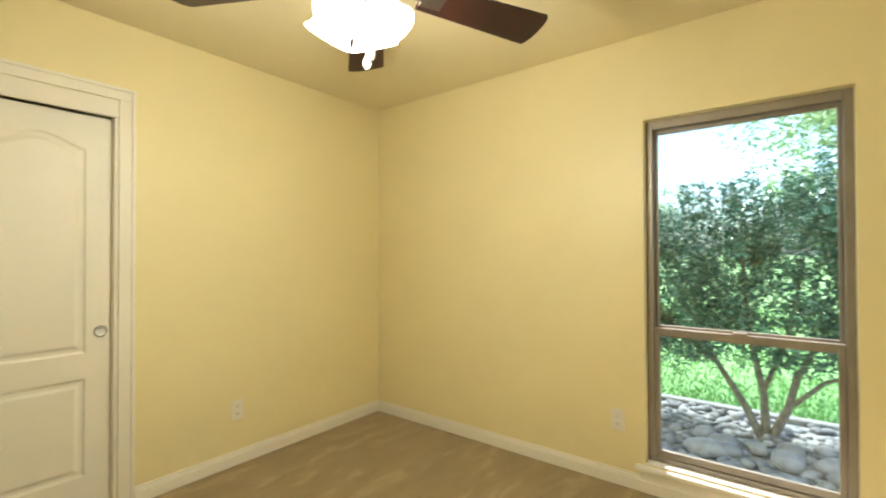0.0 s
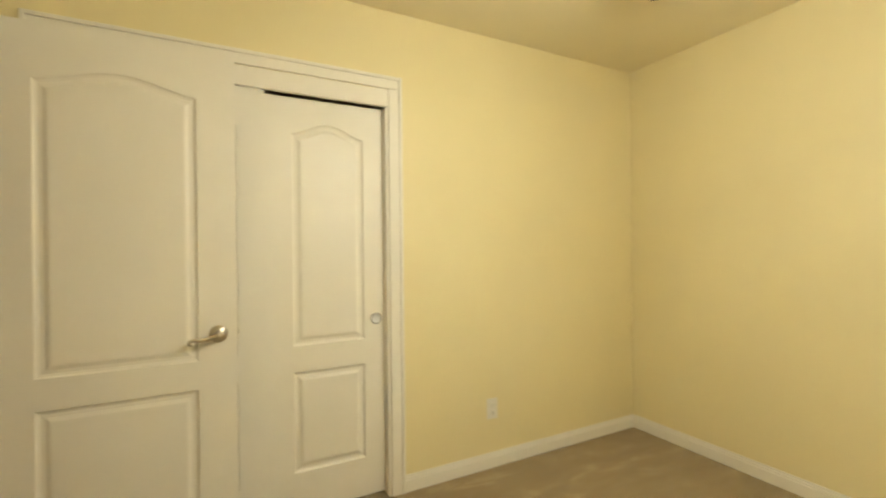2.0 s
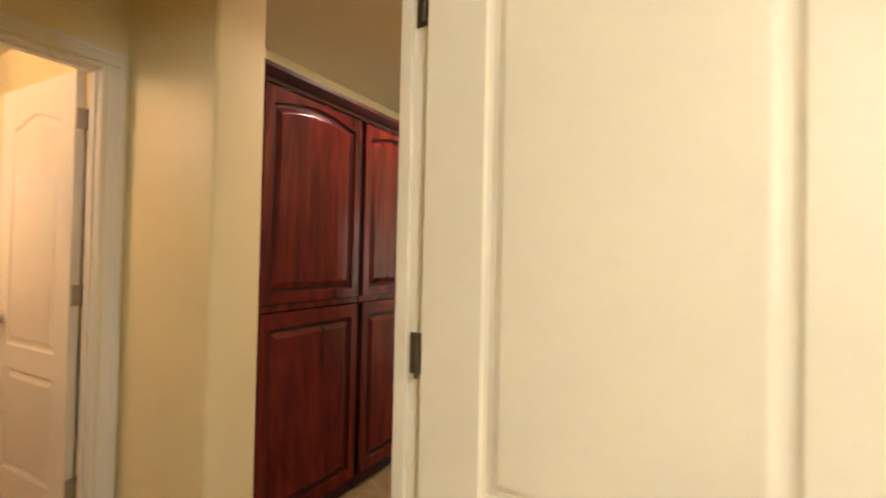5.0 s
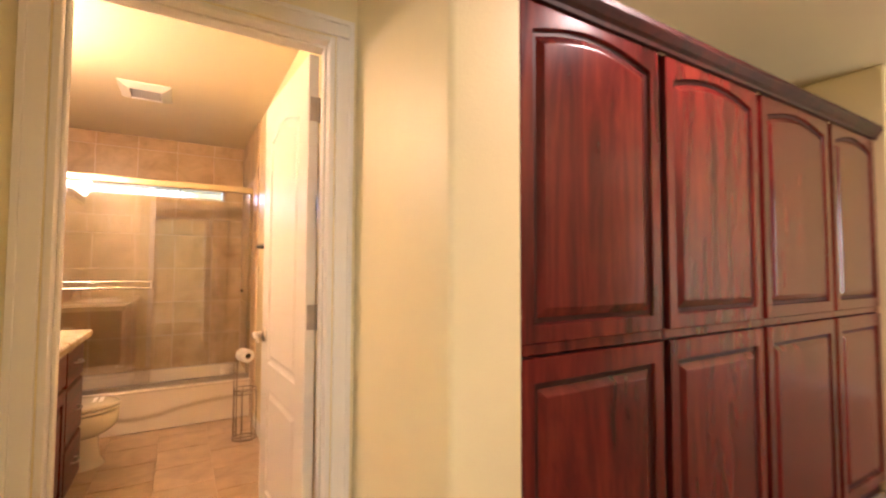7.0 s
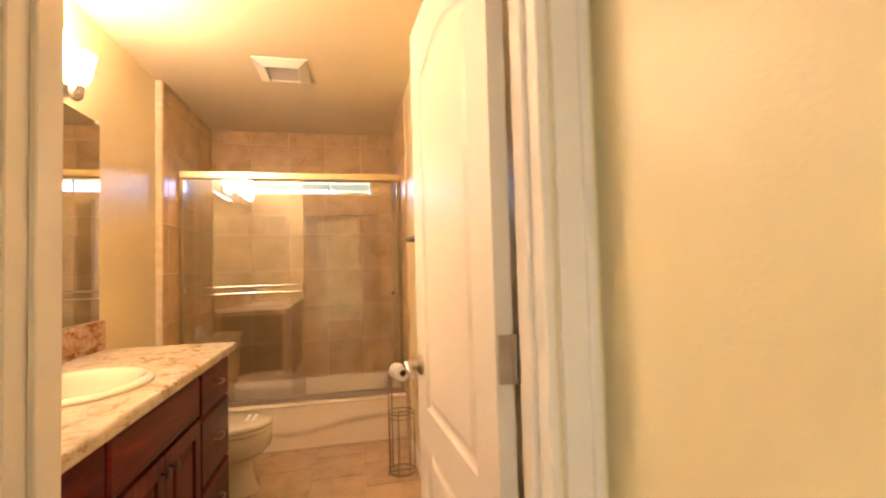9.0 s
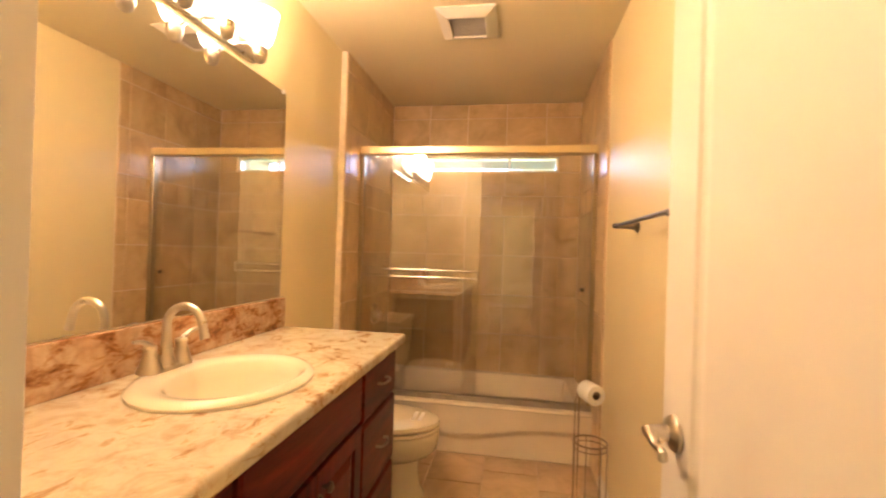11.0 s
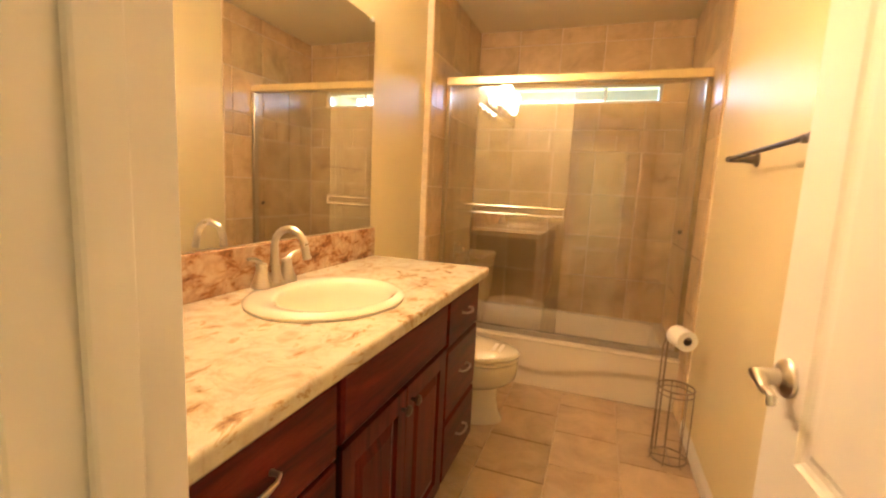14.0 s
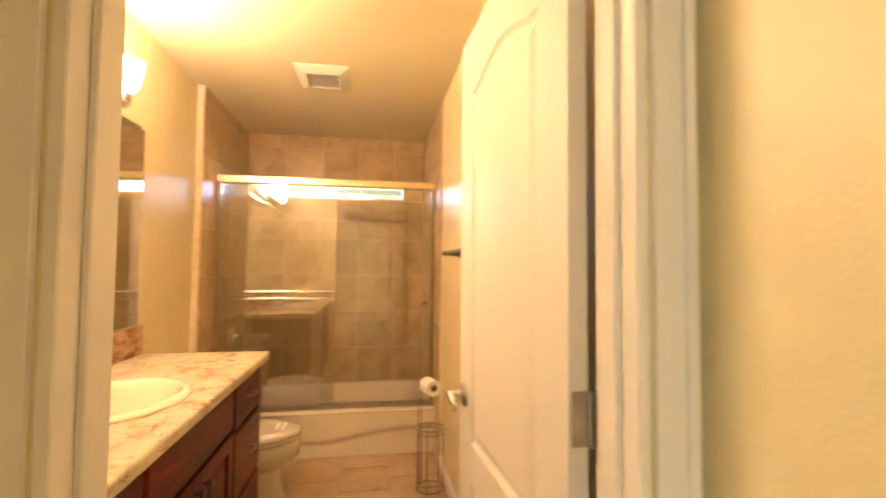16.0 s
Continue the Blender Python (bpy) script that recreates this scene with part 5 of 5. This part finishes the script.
# ---- outside: ground, rock bed, lawn, shrub ----
GZ = -0.12
structure("ground", boxes((-300, 300, -300, 300, GZ - 0.3, GZ - 0.02)), LAWN, "green lawn reaching to the distance")
structure("facade", boxes((-2.82, 0.66, 2.515, 2.53, GZ, WIN[2] - 0.002), (-2.82, WIN[0] - 0.002, 2.515, 2.53, WIN[2], 2.6), (WIN[1] + 0.002, 0.66, 2.515, 2.53, WIN[2], 2.6)), STUCCO, "tan stucco outside face of the house")
rng = random.Random(4)


ball = bmesh.new()
bmesh.ops.create_icosphere(ball, subdivisions=2, radius=1)
BALL_V = [v.co.copy() for v in ball.verts]
BALL_F = [[v.index for v in f.verts] for f in ball.faces]
ball.free()


def mesh_from(name, verts, faces, mat, smooth=False):
    me = bpy.data.meshes.new(name)
    me.from_pydata(verts, [], faces)
    me.materials.append(mat)
    if smooth:
        for p in me.polygons:
            p.use_smooth = True
    me.update()
    return me


def stone(verts, faces, x, y, z, r, flat):
    m = pose(x, y, z, rng.uniform(-12, 12), rng.uniform(-12, 12), rng.uniform(0, 360)) @ Matrix.Diagonal((r * rng.uniform(0.8, 1.4), r * rng.uniform(0.8, 1.1), r * flat, 1))
    o = Vector((rng.uniform(0, 50), rng.uniform(0, 50), 0))
    n = len(verts)
    verts += [m @ (v * (1 + 0.22 * noise.noise(v * 1.4 + o))) for v in BALL_V]
    faces += [[n + i for i in f] for f in BALL_F]


verts, faces = [], []
for i in range(2300):
    stone(verts, faces, rng.uniform(-2.4, 1.7), rng.uniform(2.56, 4.42), GZ + rng.uniform(-0.01, 0.02), rng.uniform(0.022, 0.05), rng.uniform(0.5, 0.75))
tagged(new("river_rock_bed", mesh_from("river_rock_bed", verts, faces, ROCK, True)), "grey river rock gravel bed under the shrub", "gravel", kind="stuff")
STONE = islands(plain("boulder_stone", (0.27, 0.26, 0.26), 0.8, vary=0.25, scale=11, grain=0.6, grain_scale=60), 0.2)
varied(STONE, 0.2)
for i in range(34):
    x, y = rng.uniform(-1.5, 1.0), rng.uniform(2.9, 4.35)
    verts, faces = [], []
    stone(verts, faces, 0, 0, 0, rng.uniform(0.06, 0.115), rng.uniform(0.5, 0.7))
    ob = new("stone", mesh_from("stone", verts, faces, STONE, True))
    ob.matrix_basis = pose(x, y, GZ + 0.035)
    tagged(ob, "rounded grey river stone lying in the gravel bed", "stone", "larger bed stones")
structure("ground_bed", boxes((-6, 6, 2.531, 4.43, GZ - 0.1, GZ - 0.002)), EDGING, "dark gravelly soil under the river rock")
structure("kerb_edging", boxes((-6, 6, 4.43, 4.53, GZ - 0.1, GZ + 0.04), bevel=0.01), EDGING, "low concrete edging between rock bed and lawn")
verts, faces = [], []
for i in range(24000):
    y = 4.54 + 9.0 * rng.random() ** 1.7
    x = rng.uniform(-1, 1) * (1.2 + 0.55 * (y - 2.4)) - 0.2
    h, a, w = rng.uniform(0.03, 0.06), rng.uniform(0, math.pi), 0.006 + 0.002 * (y - 4)
    dx, dy = w * math.cos(a), w * math.sin(a)
    n = len(verts)
    verts += [(x - dx, y - dy, GZ - 0.02), (x + dx, y + dy, GZ - 0.02), (x + rng.uniform(-0.03, 0.03), y + rng.uniform(-0.03, 0.03), GZ - 0.02 + h)]
    faces.append((n, n + 1, n + 2))
tagged(new("lawn_grass", mesh_from("lawn_grass", verts, faces, GRASS)), "short green lawn grass beyond the edging", "grass", kind="stuff")


def leaves(parent, mat, count, spot, size, r):
    """A crown of small folded leaves at spots given by a function."""
    verts, faces = [], []
    for _ in range(count):
        p = spot()
        s = size * r.uniform(0.6, 1.3)
        q = Euler((r.uniform(-1.0, 1.0), r.uniform(-1.0, 1.0), r.uniform(0, 6.3))).to_matrix()
        n = len(verts)
        verts += [p + q @ Vector(c) for c in ((0, -s, 0), (-0.42 * s, 0, 0.16 * s), (0.42 * s, 0, 0.16 * s), (0, s, 0), (0, 0.1 * s, -0.03 * s))]
        faces += [(n, n + 4, n + 1), (n, n + 2, n + 4), (n + 4, n + 3, n + 1), (n + 4, n + 2, n + 3)]
    ob = new("crown", mesh_from("crown", verts, faces, mat))
    ob.parent = parent
    return ob


shrub = thing("shrub", (-0.24, 3.95, GZ), "dense dark glossy-leaved shrub with several bare trunks", "shrub")
stems = [
    [(0.0, 0, 0), (-0.10, 0.02, 0.22), (-0.27, 0.04, 0.50), (-0.42, 0.02, 0.85), (-0.45, 0.0, 1.3)],
    [(0.03, 0.02, 0), (0.02, 0.05, 0.30), (-0.06, 0.08, 0.70), (-0.10, 0.06, 1.2), (-0.12, 0.05, 1.8)],
    [(0.06, 0, 0), (0.16, 0.0, 0.24), (0.22, 0.02, 0.48), (0.34, 0.05, 0.75), (0.55, 0.04, 1.05), (0.72, 0.02, 1.4)],
    [(0.17, 0.0, 0.26), (0.36, -0.04, 0.48), (0.62, -0.05, 0.62), (0.95, -0.02, 0.80)],
    [(-0.28, 0.04, 0.52), (-0.50, -0.03, 0.72), (-0.78, -0.04, 1.05)],
    [(0.02, 0.05, 0.35), (0.15, 0.12, 0.70), (0.25, 0.14, 1.2), (0.30, 0.1, 1.7)],
]
for k, s in enumerate(stems):
    bm = bmesh.new()
    n = len(s)
    r0 = 0.034 if k < 3 else 0.02
    tube(bm, s, [r0 * (1 - 0.75 * i / (n - 1)) for i in range(n)], 9)
    for v in bm.verts:
        v.co += 0.008 * noise.noise_vector(v.co * 14)
    part("trunk" if k < 3 else "limb", bm, BARK, shrub, smooth=True)
clumps = []
for _ in range(620):
    x, z = rng.uniform(-1.5, 1.6), rng.uniform(0.40, 1.86)
    top_z = 1.74 + 0.20 * noise.noise(Vector((x * 2.1, 0, 3)))
    low_z = 0.60 - 0.10 * min(1.0, max(0.0, x)) - 0.16 * noise.noise(Vector((x * 1.7, 5, 3)))
    if low_z < z < top_z:
        clumps.append((Vector((x, rng.uniform(-0.42, 0.45), z)), rng.uniform(0.10, 0.21)))


sprigs = [rng.uniform(-1.1, 1.3) for _ in range(16)]


def crown_spot():
    if rng.random() < 0.06:
        x = rng.choice(sprigs)
        return Vector((x + rng.gauss(0, 0.03), rng.uniform(-0.25, 0.3), rng.uniform(1.65, 1.95 + 0.30 * noise.noise(Vector((x * 9, 1, 1))))))
    c, r = rng.choice(clumps)
    return c + Vector((rng.gauss(0, 1), rng.gauss(0, 1), rng.gauss(0, 0.9))).normalized() * r * rng.random() ** 0.4


leaves(shrub, LEAF, 70000, crown_spot, 0.0225, rng)

# a light green tree and a far hedge beyond the lawn
def far_tree(at, height, spread, seed, label):
    r = random.Random(seed)
    t = thing("tree", at, label, "tree", "garden trees")
    bm = bmesh.new()
    tube(bm, [(0, 0, 0), (0.05, 0, height * 0.3), (-0.05, 0.1, height * 0.6), (0, 0, height * 0.85)], [0.16, 0.12, 0.08, 0.02], 9)
    for k in range(6):
        a = r.uniform(0, 6.3)
        z = height * r.uniform(0.3, 0.55)
        tube(bm, [(0, 0, z), (0.5 * spread * math.cos(a), 0.5 * spread * math.sin(a), z + 0.2 * height)], [0.07, 0.02], 7)
    part("trunk", bm, BARK, t, smooth=True)
    cl = [(Vector((r.gauss(0, spread * 0.42), r.gauss(0, spread * 0.42), height * r.uniform(0.32, 1.0))), r.uniform(0.3, 0.7)) for _ in range(46)]

    def spot():
        c, q = r.choice(cl)
        return c + Vector((r.gauss(0, 1), r.gauss(0, 1), r.gauss(0, 0.7))).normalized() * q * r.random() ** 0.4
    leaves(t, FAR_LEAF, 4200, spot, 0.085, r)


far_tree((0.9, 11.5, GZ), 5.0, 2.0, 3, "light green leafy garden tree beyond the lawn")
far_tree((2.8, 16, GZ), 6.5, 2.6, 8, "light green leafy garden tree beyond the lawn")
far_tree((-6.5, 26, GZ), 5.0, 3.0, 9, "light green leafy garden tree beyond the lawn")
# eave and neighbour seen through the bathroom window
# Unseen slab, added so the lawn's green bounce doesn't tint the eave.
structure("patio", boxes((-8, 3, -11, -6.12, GZ - 0.1, GZ + 0.01), bevel=0.005), EDGING, "unseen grey slab added against green bounce on the eave")
structure("eave", boxes((-3.6, -2.30, -7.6, -6.12, 2.22, 2.28), (-3.6, -2.30, -7.64, -7.60, 2.10, 2.28), (-2.62, -2.56, -7.5, -7.44, GZ, 2.2)), STUCCO, "tan patio roof corner outside the bathroom window")
structure("soffit", boxes((-2.75, -1.1, -6.80, -6.125, 2.10, 2.16)), DARKMETAL_PAINT, "dark brown painted soffit over the bathroom window")
brace = bmesh.new()
tube(brace, [(-2.59, -7.3, 1.95), (-2.24, -7.3, 2.21)], 0.03, 8)
structure("eave_brace", brace, TRIM, "white diagonal brace under the patio roof")

# ---- tiles ----
tile_meshes = {}


def tile_mesh(a, b, mat):
    """One tile lying flat, a by b, with a chamfered face."""
    key = (round(a, 3), round(b, 3), mat.name)
    if key not in tile_meshes:
        bm = bmesh.new()
        c = 0.0025
        loft(bm, [[Vector((x, y, z)) for x, y in ((-a / 2 + d, -b / 2 + d), (a / 2 - d, -b / 2 + d), (a / 2 - d, b / 2 - d), (-a / 2 + d, b / 2 - d))] for d, z in ((0, 0), (0, 0.006), (c, 0.0082))])
        tile_meshes[key] = mesh_of("tile", bm, mat)
    return tile_meshes[key]


def lay(parent, us, vs, mat, base, gap=0.005, skip=()):
    """Tiles between the lines us and vs; base turns the flat (u, v, out) frame onto its wall."""
    for i in range(len(us) - 1):
        for j in range(len(vs) - 1):
            u0, u1, v0, v1 = us[i], us[i + 1], vs[j], vs[j + 1]
            for su0, su1, sv0, sv1 in skip:
                if u0 >= su0 - 0.02 and u1 <= su1 + 0.02 and v0 >= sv0 - 0.02 and v1 <= sv1 + 0.02:
                    break
            else:
                a, b = u1 - u0 - gap, v1 - v0 - gap
                if a < 0.008 or b < 0.008:
                    continue
                ob = new("tile", tile_mesh(a, b, mat))
                ob.parent = parent
                ob.matrix_basis = base @ pose((u0 + u1) / 2, (v0 + v1) / 2, rng.uniform(0, 0.0006))


ROWS = [TZ - 0.02, 0.618, 0.928, 1.240, 1.554]
bed = structure("wall_tile_back", boxes((BW_X + 0.0005, TE_X - 0.0005, BS_Y + 0.0004, BS_Y + 0.005, 0.0, BWIN[2]), (BW_X + 0.0005, TE_X - 0.0005, BS_Y + 0.0004, BS_Y + 0.005, BWIN[3], BH - 0.001), (BW_X + 0.0005, BWIN[0], BS_Y + 0.0004, BS_Y + 0.005, BWIN[2], BWIN[3]), (BWIN[1], TE_X - 0.0005, BS_Y + 0.0004, BS_Y + 0.005, BWIN[2], BWIN[3])), GROUT, "tan square tiles with pale grout on the tub's back wall")
back = Matrix.Translation((0, BS_Y + 0.0045, 0)) @ Matrix(((1, 0, 0, 0), (0, 0, 1, 0), (0, 1, 0, 0), (0, 0, 0, 1)))
BIG = [BW_X + 0.013, -2.500, -2.190, -1.880, -1.570, TE_X - 0.013]
HALF = [BW_X + 0.013, -2.642, -2.483, -2.324, -2.165, -2.006, -1.847, -1.688, -1.529, -1.370, TE_X - 0.013]
lay(bed, BIG, ROWS[:5], TILE, back)
lay(bed, HALF, [1.554, 1.716], TILE, back)
lay(bed, BIG, [1.716, BWIN[2]], TILE, back)
lay(bed, [BW_X + 0.013, BWIN[0]], [BWIN[2], BWIN[3]], TILE, back)
lay(bed, [BWIN[1], TE_X - 0.013], [BWIN[2], BWIN[3]], TILE, back)
lay(bed, BIG, [BWIN[3], 2.338, BH - 0.002], TILE, back)
for name, x, sign in (("wall_tile_west", BW_X, 1), ("wall_tile_east", TE_X, -1)):
    b = structure(name, boxes((x + (0.0300 if sign < 0 else 0.0004), x + sign * 0.005, BS_Y + 0.0128, -4.885, 0.0, BH - 0.001)), GROUT, "tan square tiles with pale grout beside the tub")
    m = Matrix.Translation((x + sign * 0.0045, 0, 0)) @ Matrix(((0, 0, sign, 0), (1, 0, 0, 0), (0, 1, 0, 0), (0, 0, 0, 1)))
    zs = [0.0, 0.307, 0.618, 0.928, 1.240, 1.554]
    lay(b, [-5.897, -5.586, -5.275, -4.964, -4.885], zs, TILE, m)
    lay(b, [-5.897, -5.742, -5.586, -5.430, -5.275, -5.120, -4.964, -4.885], [1.554, 1.716], TILE, m)
    lay(b, [-5.897, -5.586, -5.275, -4.964, -4.885], [1.716, 2.027, 2.338, BH - 0.002], TILE, m)
fl = bpy.data.objects["floor_bath"]
m = Matrix.Translation((0, 0, -0.0075))
xs = [-2.766, -2.450, -2.141, -1.832, -1.523, -1.25]
for k, (xa, xb) in enumerate(zip(xs, xs[1:])):
    off = 0.0 if k % 2 else -0.155
    ys = [-5.10, *[y for y in (-4.93 + off + 0.31 * i for i in range(0, 9)) if -5.06 < y < -2.58], -2.546]
    lay(fl, [xa, xb], ys, FLOORTILE, m)
